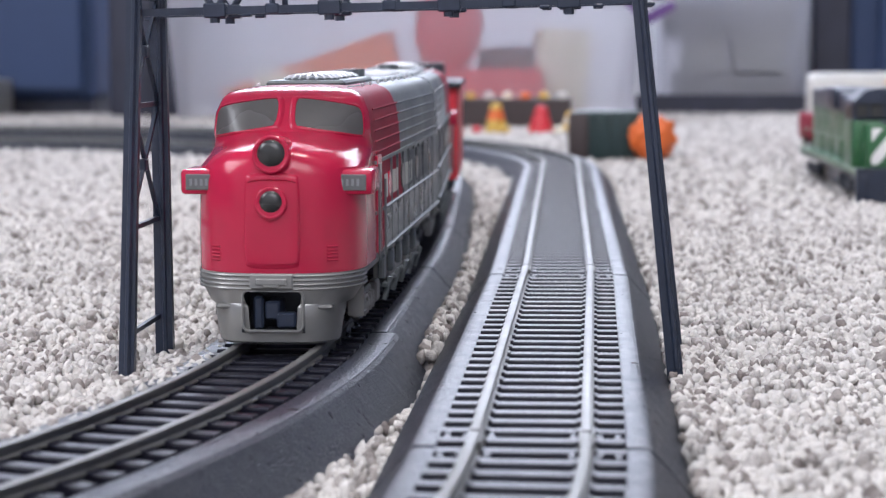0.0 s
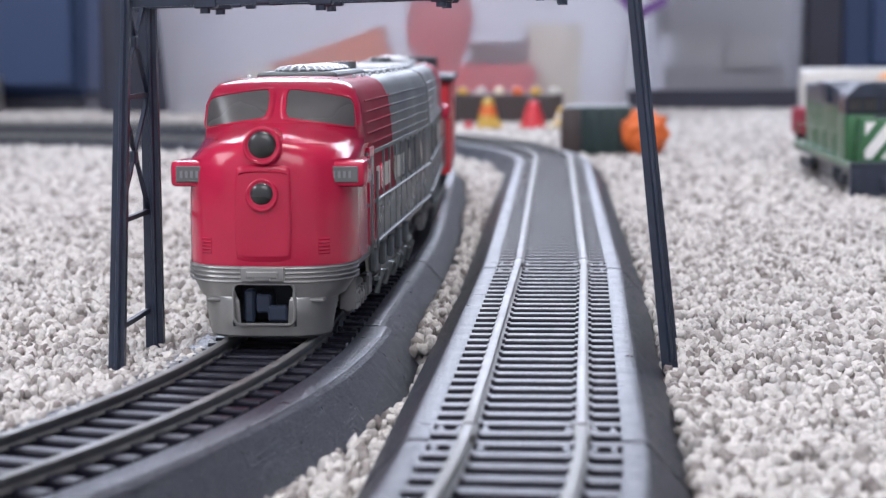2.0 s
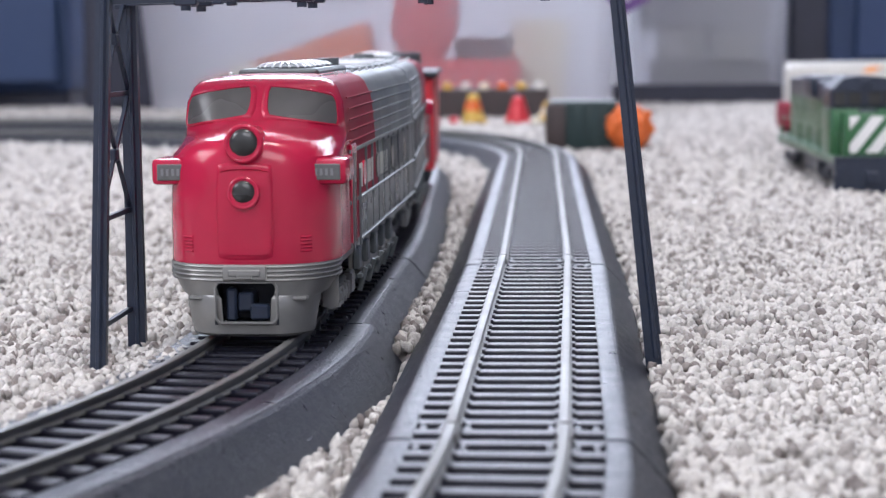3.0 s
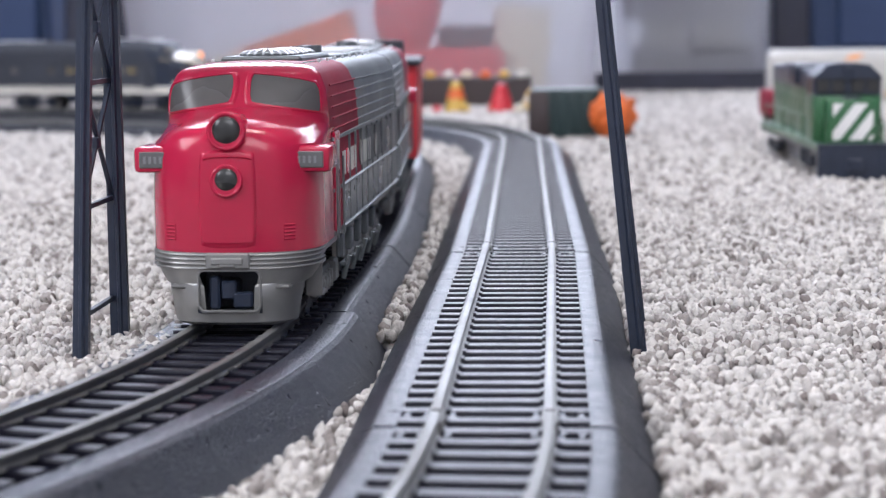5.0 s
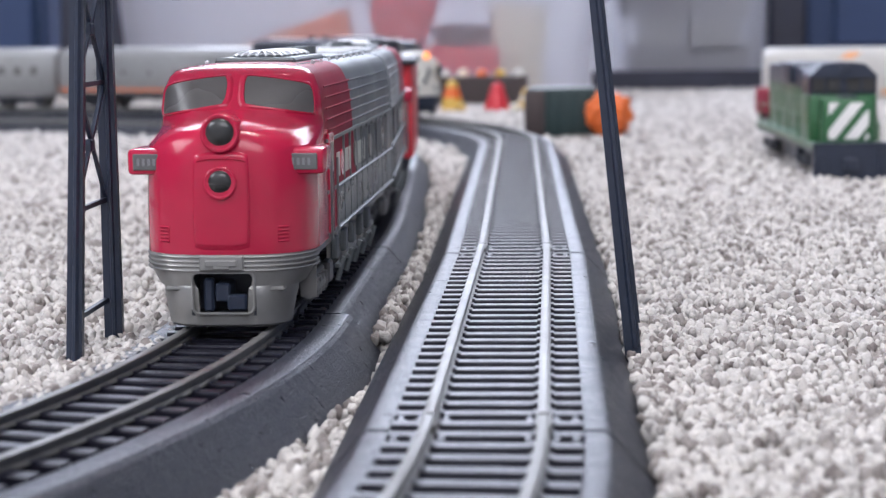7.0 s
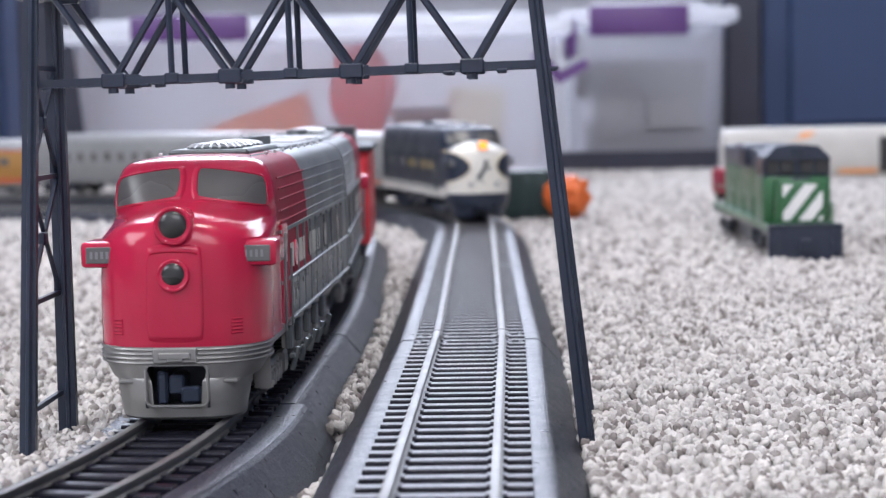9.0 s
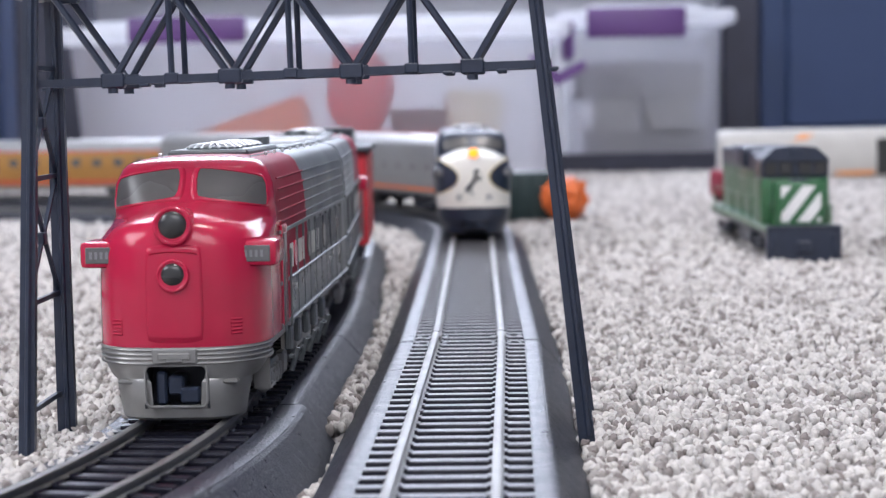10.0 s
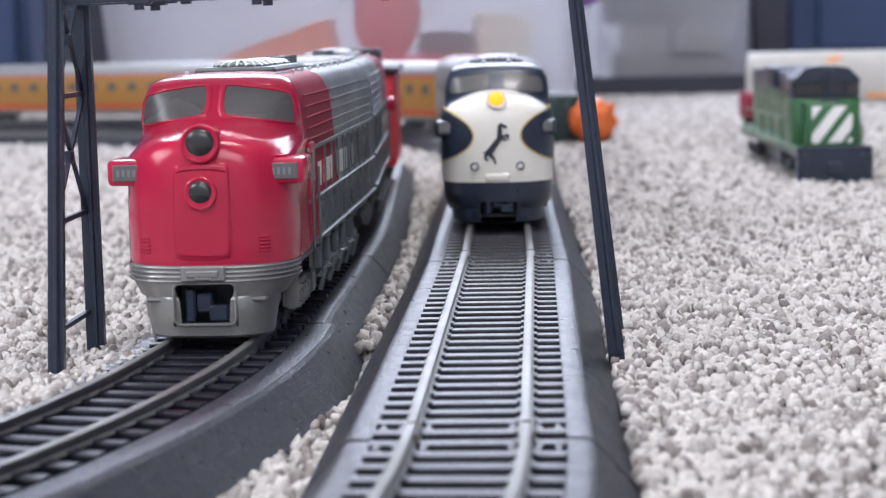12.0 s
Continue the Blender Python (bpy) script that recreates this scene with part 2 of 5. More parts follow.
P_RIGHT = 228.6
R_NEAR = 600.0
RIGHT = trail(-R_NEAR * (1 - math.cos(P_RIGHT / R_NEAR)), -R_NEAR * math.sin(P_RIGHT / R_NEAR), -P_RIGHT / R_NEAR, [
    (P_RIGHT, R_NEAR, 0), (P_RIGHT, 0, 0), (P_RIGHT, 0, 0.0165), (P_RIGHT, 0, 0.0),
    (239.3, 457, 0.0), (239.3, 457, 0), (239.3, 457, 0), (P_RIGHT, 0, 0), (P_RIGHT, 0, 0), (P_RIGHT, 0, 0),
    (239.3, 457, 0), (239.3, 457, 0), (239.3, 457, 0), (P_RIGHT, 0, 0), (P_RIGHT, 0, 0), (P_RIGHT, 0, 0), (P_RIGHT, 0, 0), (P_RIGHT, 0, 0)])
R_LEFT = 420.0
PHI = -270 / R_LEFT
LEFT = trail(-58.2 - R_LEFT * (1 - math.cos(PHI)), 125 + R_LEFT * math.sin(PHI), PHI, [
    (272, R_LEFT, 0), (140, 0, 0), (130, 2600, 0), (243, 0, 0), (423, 404, 0), (200, 404, 0)])
Z_RIGHT, Z_LEFT = 10.0, 7.0


def along(path, s):
    return tuple(float(np.interp(s, path[:, 0], path[:, k])) for k in (1, 2, 3))


# ---- track ----
RAIL_PROFILE = [(-1.1, -2.6), (1.1, -2.6), (1.1, -2.2), (0.35, -1.9), (0.35, -1.0), (0.9, -0.75), (0.9, -0.15), (0.7, 0.0),
                (-0.7, 0.0), (-0.9, -0.15), (-0.9, -0.75), (-0.35, -1.0), (-0.35, -1.9), (-1.1, -2.2)]
BED_PROFILE = [(-26.5, -13.0), (26.5, -13.0), (26.5, -11.0), (20.0, -3.5), (19.4, -3.1), (15.5, -3.0), (15.5, -6.2),
               (-15.5, -6.2), (-15.5, -3.0), (-19.4, -3.1), (-20.0, -3.5), (-26.5, -11.0)]


def tie_mesh():
    """One moulded tie: a chamfered bar that rises into a chair under each rail."""
    bm = bmesh.new()
    top = [(-15.45, -2.4), (-10.95, -2.4), (-10.8, -2.1), (-7.4, -2.1), (-7.25, -2.4), (7.25, -2.4), (7.4, -2.1), (10.8, -2.1), (10.95, -2.4), (15.45, -2.4)]
    rings = [[bm.verts.new((x, y, z)) for y, z in ((-1.8, -6.6), (1.8, -6.6), (1.8, h - 0.35), (1.5, h), (-1.5, h), (-1.8, h - 0.35))] for x, h in top]
    for p, q in zip(rings[:-1], rings[1:]):
        for k in range(6):
            bm.faces.new((p[k], q[k], q[(k + 1) % 6], p[(k + 1) % 6]))
    bm.faces.new(rings[0])
    bm.faces.new(rings[-1][::-1])
    bmesh.ops.recalc_face_normals(bm, faces=bm.faces[:])
    return finish("tie", bm, M_TIE)


TIE = tie_mesh()
LINK = finish("tie_link", box(bmesh.new(), -0.6, 0.6, 1.7, 6.0, -6.6, -2.45, 0.2), M_TIE)


def joiner_mesh():
    bm = bmesh.new()
    for side in (-1, 1):
        box(bm, side * 1.05 - 0.3, side * 1.05 + 0.3, -5.0, 5.0, -2.7, -0.9, 0.15)
    box(bm, -1.4, 1.4, -5.0, 5.0, -2.85, -2.55)
    return finish("rail_joiner", bm, M_RAIL)


JOINER = joiner_mesh()


WIDE_PROFILE = [(-26.5, -16.0), (31.5, -16.0), (31.0, -15.0), (22.4, -3.7), (21.6, -3.1)] + BED_PROFILE[5:]


def track_section(path, s0, s1, z, label, group, ties=29, profile=BED_PROFILE):
    x0, y0, h0 = along(path, s0)
    sec = thing("track_section", label, "model track", at(x0, y0, z), group)
    n = max(2, round((s1 - s0) / 8))
    rows = []
    for k in range(n + 1):
        x, y, h = along(path, s0 + 0.8 + (s1 - s0 - 1.6) * k / n)
        rows.append((x - x0, y - y0, 0, h))
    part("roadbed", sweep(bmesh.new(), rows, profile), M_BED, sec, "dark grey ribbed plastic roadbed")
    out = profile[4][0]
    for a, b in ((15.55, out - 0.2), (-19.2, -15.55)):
        part("shoulder", sweep(bmesh.new(), rows, [(a, -3.4), (b, -3.4), (b, -2.95), (b - 0.3, -2.8), (a + 0.3, -2.8), (a, -2.95)]), M_SHOULDER, sec, "grey shoulder strip beside the ties, lightened for its sheen", smooth=30)
    for a in (-9.1, 9.1):
        part("rail", sweep(bmesh.new(), rows, [(a + p, u) for p, u in RAIL_PROFILE]), M_RAIL, sec, "dull nickel rail", smooth=40)
    step = (s1 - s0) / ties
    for k in range(ties):
        x, y, h = along(path, s0 + step * (k + 0.5))
        t = new("tie", TIE)
        t.parent = sec
        turn = math.pi if k == ties - 1 else 0.0
        t.matrix_local = Matrix.Translation(((x - x0) * MM, (y - y0) * MM, 0)) @ Euler((0, 0, h + turn)).to_matrix().to_4x4()
        if k in (0, ties - 1):
            for a in (-14.2, -11.1, -6.8, 6.8, 11.1, 14.2):
                link = new("tie_link", LINK)
                link.parent = t
                link.matrix_local = Matrix.Translation((a * MM, 0, 0))
    for a in (-9.1, 9.1):
        j = new("rail_joiner", JOINER)
        j.parent = sec
        x, y, h = along(path, s0)
        j.matrix_local = Matrix.Translation((a * math.cos(h) * MM, a * math.sin(h) * MM, 0)) @ Euler((0, 0, h)).to_matrix().to_4x4()
    return sec


cuts = [0]
for length in (P_RIGHT,) * 4 + (239.3,) * 3 + (P_RIGHT,) * 3 + (239.3,) * 3 + (P_RIGHT,) * 5:
    cuts.append(cuts[-1] + length)
for k, (a, b) in enumerate(zip(cuts[:-1], cuts[1:])):
    lab = "curved" if k in (0, 4, 5, 6, 10, 11, 12) else "straight"
    track_section(RIGHT, a, b, Z_RIGHT, f"{lab} model railway track on grey plastic roadbed on carpet", "outer track sections")
cuts = [0, 84, 284, 414, 544, 785, 1000, 1208, 1408]
for k, (a, b) in enumerate(zip(cuts[:-1], cuts[1:])):
    lab = "straight" if k in (2, 3, 4) else "curved"
    track_section(LEFT, a, b, Z_LEFT, f"{lab} model railway track on grey plastic roadbed on carpet", "inner track sections",
                  round((b - a) / 7.9), WIDE_PROFILE if k < 2 else BED_PROFILE)


# ---- carpet ----
def carpet():
    bm = bmesh.new()
    n = 40
    grid = [[bm.verts.new((-2000 + 4000 * i / n, -1700 + 3900 * j / n, -9.0)) for i in range(n + 1)] for j in range(n + 1)]
    for j in range(n):
        for i in range(n):
            bm.faces.new((grid[j][i], grid[j][i + 1], grid[j + 1][i + 1], grid[j + 1][i]))
    solid("floor", bm, M_BACKING, "pale flecked cut-pile carpet over the whole floor", "carpet", kind="structure")
    base = {}
    for sub in (1, 2):
        b = bmesh.new()
        bmesh.ops.create_icosphere(b, subdivisions=sub, radius=1)
        b.verts.ensure_lookup_table()
        base[sub] = (np.array([v.co[:] for v in b.verts]), np.array([[v.index for v in f.verts] for f in b.faces]))
        b.free()
    rng = np.random.default_rng(5)
    tracks = np.concatenate([RIGHT[::2, 1:3], LEFT[::2, 1:3]])

    def tufts(name, y0, y1, gap, size, sub):
        ys = np.arange(y0, y1, gap * 0.87)
        pts = []
        for k, y in enumerate(ys):
            d = y + 295
            lo, hi = 12 - 0.33 * d - 25, 12 + 0.245 * d + 25
            xs = np.arange(lo, hi, gap) + (k % 2) * gap / 2
            pts.append(np.c_[xs, np.full(len(xs), y)])
        p = np.concatenate(pts)
        p = p + rng.normal(0, gap * 0.27, p.shape)
        near = np.full(len(p), 1e9)
        for c in range(0, len(p), 4000):
            q = p[c:c + 4000]
            near[c:c + 4000] = np.sqrt(((q[:, None] - tracks[None]) ** 2).sum(-1)).min(1)
        xc = np.interp(p[:, 1], LEFT[:, 2], LEFT[:, 1])
        wide = (p[:, 1] < 138) & (p[:, 0] > xc) & (p[:, 0] < xc + 31.0)
        side = (p[:, 0] < xc - 8) & (p[:, 1] < 150)
        keep = ((near > 27.0) | (side & (near > 15.5))) & ~wide
        lift = np.clip((30 - near) / 12, 0, 1) * side * 3.6
        dip = np.clip((140 - p[:, 1]) / 40, 0, 1) * ((p[:, 0] > xc) & (p[:, 0] < -18))
        p, dip, lift = p[keep], dip[keep], lift[keep]
        n = len(p)
        v, f = base[sub]
        s = size * rng.uniform(0.55, 1.3, (n, 1))
        wave = 0.9 * np.sin(p[:, 0] / 31 + 1.3 * np.sin(p[:, 1] / 47)) + 0.8 * np.sin(p[:, 1] / 23 + p[:, 0] / 61)
        shape = np.c_[np.ones(n), np.ones(n), rng.uniform(1.15, 1.8, n)] * s
        c = np.c_[p, rng.normal(1.0, 0.7, n) + 0.45 * wave - 5.2 * dip + lift - shape[:, 2]]
        a, t = rng.uniform(0, 2 * np.pi, n), rng.normal(0, 0.42, n)
        d1, d2 = rng.normal(0, 1, (n, 1, 3)), rng.normal(0, 1, (n, 1, 3))
        lump = 0.17 * np.sin(2.6 * (v[None] * d1).sum(-1) + rng.uniform(0, 6.3, (n, 1))) + 0.13 * np.sin(4.2 * (v[None] * d2).sum(-1) + rng.uniform(0, 6.3, (n, 1)))
        local = v[None] * (1 + lump[..., None] + rng.normal(0, 0.05, (n, len(v), 1)))
        local = local * shape[:, None]
        ca, sa, ct, st = (g[:, None] for g in (np.cos(a), np.sin(a), np.cos(t), np.sin(t)))
        x, y, z = local[..., 0], local[..., 1], local[..., 2]
        y, z = y * ct - z * st, y * st + z * ct
        x, y = x * ca - y * sa, x * sa + y * ca
        co = (np.stack([x, y, z], -1) + c[:, None]).reshape(-1, 3) * MM
        idx = (f[None] + (np.arange(n) * len(v))[:, None, None]).reshape(-1, 3)
        me = bpy.data.meshes.new(name)
        me.vertices.add(len(co))
        me.vertices.foreach_set("co", co.ravel())
        me.loops.add(idx.size)
        me.loops.foreach_set("vertex_index", idx.ravel())
        me.polygons.add(len(idx))
        me.polygons.foreach_set("loop_start", np.arange(0, idx.size, 3))
        me.update(calc_edges=True)
        me.polygons.foreach_set("use_smooth", np.ones(len(idx), bool))
        me.materials.append(M_CARPET)
        tagged(new(name, me), "pale cream carpet pile flecked with taupe", "carpet", kind="stuff")

    tufts("carpet_pile", -120, 150, 1.95, 1.16, 2)
    tufts("carpet_pile", 150, 450, 2.3, 1.36, 1)
    tufts("carpet_pile", 450, 1650, 4.6, 2.6, 1)


carpet()


# ---- room ----
def room():
    for name, x0, x1, y0, y1 in (("wall_far", -2000, 2000, 2200, 2300), ("wall_near", -2000, 2000, -1800, -1700),
                                 ("wall_west", -2100, -2000, -1800, 2300), ("wall_east", 2000, 2100, -1800, 2300)):
        solid(name, box(bmesh.new(), x0, x1, y0, y1, -20, 2420), M_WALL if name in ("wall_near", "wall_far") else M_NAVY,
              "plain painted room wall behind the layout", "wall", kind="structure")
    solid("ceiling", box(bmesh.new(), -2100, 2100, -1800, 2300, 2400, 2450), M_CEIL, "plain white ceiling", "ceiling", kind="structure")
    win = thing("window_1", "white-framed window in the far wall letting in daylight", "window", at(-80, 2200, 880), kind="structure")
    bm = bmesh.new()
    for a in (-900, 860):
        box(bm, a, a + 40, -34, 0, -660, 660)
    for z in (-660, 620):
        box(bm, -860, 860, -34, 0, z, z + 40)
    part("window_frame", bm, M_WHITE, win)
    lamp = thing("ceiling_lamp", "round white ceiling lamp", "lamp", at(250, 0, 2400))
    bm = bmesh.new()
    rod(bm, (0, 0, -30), (0, 0, 0), 220, 32)
    part("housing", bm, M_WHITE, lamp)


room()


# ---- streamlined locomotives ----
Z_PROF = [16.5, 20, 25, 30, 34, 37.5, 41, 42.6, 43.6, 44.6, 46.2, 50, 53.3, 54.5, 55.3, 55.8, 56]
Y_PROF = [0.0, 0, 0.1, 0.2, 0.4, 0.8, 1.7, 2.9, 5.2, 9.6, 16.8, 20.0, 22.2, 23.4, 25.5, 29.0, 33.0]
W_PROF = [18.6, 18.6, 18.6, 18.5, 18.4, 18.3, 18.2, 18.15, 18.1, 18.05, 18.0, 17.6, 16.2, 15.0, 12.8, 8.8, 4.0]
LENGTH = 178.0


def skin(u, z, off=0.0):
    """A point of the nose: u runs from -1 to 1 across it, z is the height above the rails; off stands proud of it."""
    def raw(u, z):
        c = abs(u)
        brow = 4.6 * math.sin(min(c, 1) * math.pi / 2) ** 2 * np.interp(z, (31, 41, 44, 51), (0, 1, 1, 0))
        w, y = np.interp(z, Z_PROF, W_PROF), np.interp(z + brow, Z_PROF, Y_PROF)
        return Vector((w * math.copysign(math.sin(min(c, 1) * math.pi / 2) ** 0.93, u), y + np.interp(z, (16.5, 34, 41, 46, 56), (15.5, 15.0, 12.5, 8.0, 6.0)) * (1 - math.cos(min(c, 1) * math.pi / 2)) ** 1.25, z))
    p = raw(u, z)
    if off:
        du, dz = raw(min(u + 0.02, 1), z) - raw(max(u - 0.02, -1), z), raw(u, min(z + 0.4, 56)) - raw(u, max(z - 0.4, 5.0))
        n = du.cross(dz)
        p = p + n.normalized() * off
    return p


def skin_patch(bm, u0, u1, z0, z1, off, n=8, corner=0.25, mat=0, rim=0.5, slant=0.0, oval=False):
    """A plate on the nose with rounded corners and a turned-in rim. slant lifts its outer side."""
    def place(a, b, o):
        if oval:
            a, b = a * math.sqrt(1 - b * b / 2), b * math.sqrt(1 - a * a / 2)
        k = 1 - corner * (abs(a) ** 3) * (abs(b) ** 3)
        a, b = a * k, b * k
        u = (u0 + u1) / 2 + a * (u1 - u0) / 2
        z = (z0 + z1) / 2 + b * (z1 - z0) / 2 + slant * (1 - abs(a - (1 if u0 > 0 else -1)) / 2) * 1.0
        return skin(u, z, o)
    g = [[bm.verts.new(place(-1 + 2 * i / n, -1 + 2 * j / n, off)) for i in range(n + 1)] for j in range(n + 1)]
    for j in range(n):
        for i in range(n):
            bm.faces.new((g[j][i], g[j][i + 1], g[j + 1][i + 1], g[j + 1][i])).material_index = mat
    edge = [(0, i) for i in range(n)] + [(j, n) for j in range(n)] + [(n, i) for i in range(n, 0, -1)] + [(j, 0) for j in range(n, 0, -1)]
    low = {k: bm.verts.new(place(-1 + 2 * k[1] / n, -1 + 2 * k[0] / n, off - rim)) for k in edge}
    for a, b in zip(edge, edge[1:] + edge[:1]):
        bm.faces.new((g[b[0]][b[1]], g[a[0]][a[1]], low[a], low[b])).material_index = mat
    return bm


def skin_frame(u0, u1, z0, z1, corner, slant, n=10):
    """A raised rounded surround of a pane on the nose."""
    bm = bmesh.new()
    side = [-1 + 2 * i / n for i in range(n)]
    ring = [(a, -1) for a in side] + [(1, b) for b in side] + [(-a, 1) for a in side] + [(-1, -b) for b in side]
    loops = []
    for grow, off in ((0.97, 0.1), (0.985, 0.38), (1.05, 0.42), (1.11, 0.25), (1.18, -0.2)):
        row = []
        for a, b in ring:
            k = 1 - corner * (abs(a) ** 3) * (abs(b) ** 3)
            ga, gb = a * k * (1 + (grow - 1) * 0.75), b * k * grow
            z = (z0 + z1) / 2 + gb * (z1 - z0) / 2 + slant * (1 - abs(a * k - (1 if u0 > 0 else -1)) / 2)
            row.append(bm.verts.new(skin((u0 + u1) / 2 + ga * (u1 - u0) / 2, min(z, 55.6), off)))
        loops.append(row)
    m = len(ring)
    for p, q in zip(loops[:-1], loops[1:]):
        for i in range(m):
            bm.faces.new((p[i], p[(i + 1) % m], q[(i + 1) % m], q[i]))
    bmesh.ops.recalc_face_normals(bm, faces=bm.faces[:])
    return bm


def unit_body(paint, extra=()):
    """The shell: a rounded nose running back into straight sides; paint(x, y, z) gives each face its material."""
    bm = bmesh.new()
    levels = sorted(set(Z_PROF + [18, 22.5, 27.2, 32, 36, 39, 42.3, 44.5, 47.5, 52] + list(extra)))
    rows = []
    for z in levels:
        y0 = skin(1, z).y
        tail = [y0 + (46 - y0) * 0.5 if y0 < 44 else y0 + 0.7, max(46, y0 + 1.4), 66, 86 - 0.3 * (z - 27), 120, 150, LENGTH]
        w = skin(1, z).x
        row = [(-w, y, z) for y in tail[::-1]] + [tuple(skin(-1 + 2 * k / 24, z)) for k in range(25)] + [(w, y, z) for y in tail]
        rows.append([bm.verts.new(p) for p in row])
    n = len(rows[0])
    for a, b in zip(rows[:-1], rows[1:]):
        for k in range(n - 1):
            bm.faces.new((a[k], a[k + 1], b[k + 1], b[k]))
    top = rows[-1]
    for k in range(n // 2):
        q = (top[k], top[k + 1], top[n - 2 - k], top[n - 1 - k])
        if len(set(q)) == 4:
            bm.faces.new(q)
        else:
            bm.faces.new((top[k], top[k + 1], top[n - 1 - k]))
    bm.faces.new([r[0] for r in rows] + [r[-1] for r in rows[::-1]])
    for f in bm.faces:
        f.material_index = paint(*f.calc_center_median())
    bmesh.ops.recalc_face_normals(bm, faces=bm.faces)
    return bm


def truck(parent, y, mat):
    t = part("truck", box(bmesh.new(), -10, 10, y - 12, y + 12, 3.0, 7.0, 0.5), mat, parent)
    for s in (-1, 1):
        bm = bmesh.new()
        box(bm, s * 13.2 - 0.9, s * 13.2 + 0.9, y - 19, y + 19, 4.6, 7.4, 0.5)
        for dy in (-14, 14):
            box(bm, s * 14.2 - 1.2, s * 14.2 + 1.2, y + dy - 3.2, y + dy + 3.2, 2.6, 8.0, 0.5)
        box(bm, s * 14.2 - 0.9, s * 14.2 + 0.9, y - 6, y + 6, 3.2, 5.4, 0.4)
        for dy in (-7.5, -2.5, 2.5, 7.5):
            rod(bm, (s * 14.4, y + dy, 2.2), (s * 14.4, y + dy, 6.4), 0.9, 6)
        part("side_frame", bm, mat, t)
    for dy in (-14, 14):
        bm = bmesh.new()
        for s in (-1, 1):
            rod(bm, (s * 7.2, y + dy, 5.6), (s * 10.0, y + dy, 5.6), 5.6, 20)
            rod(bm, (s * 7.0, y + dy, 5.6), (s * 7.6, y + dy, 5.6), 6.2, 20)
        rod(bm, (-8, y + dy, 5.6), (8, y + dy, 5.6), 1.0, 8)
        part("wheelset", bm, M_RAIL, t)
    return t


def roof_fan(parent, y, mats, r=7.5):
    bm = bmesh.new()
    rod(bm, (0, y, 55.5), (0, y, 57.4), r, 28, 0, r * 0.97)
    rod(bm, (0, y, 57.9), (0, y, 58.5), 1.7, 12, 1)
    fan = part("roof_fan", bm, mats, parent, "round domed roof fan with bright slats")
    for k in range(20):
        a = 2 * math.pi * k / 20
        bm = bmesh.new()
        arc = [(r * 0.97, 57.1), (r * 0.8, 57.8), (r * 0.5, 58.1), (1.6, 58.2)]
        for (ra, za), (rb, zb) in zip(arc[:-1], arc[1:]):
            rod(bm, (ra * math.cos(a), y + ra * math.sin(a), za), (rb * math.cos(a), y + rb * math.sin(a), zb), 0.42, 4)
        part("fan_slat", bm, mats[1], fan)
    return fan


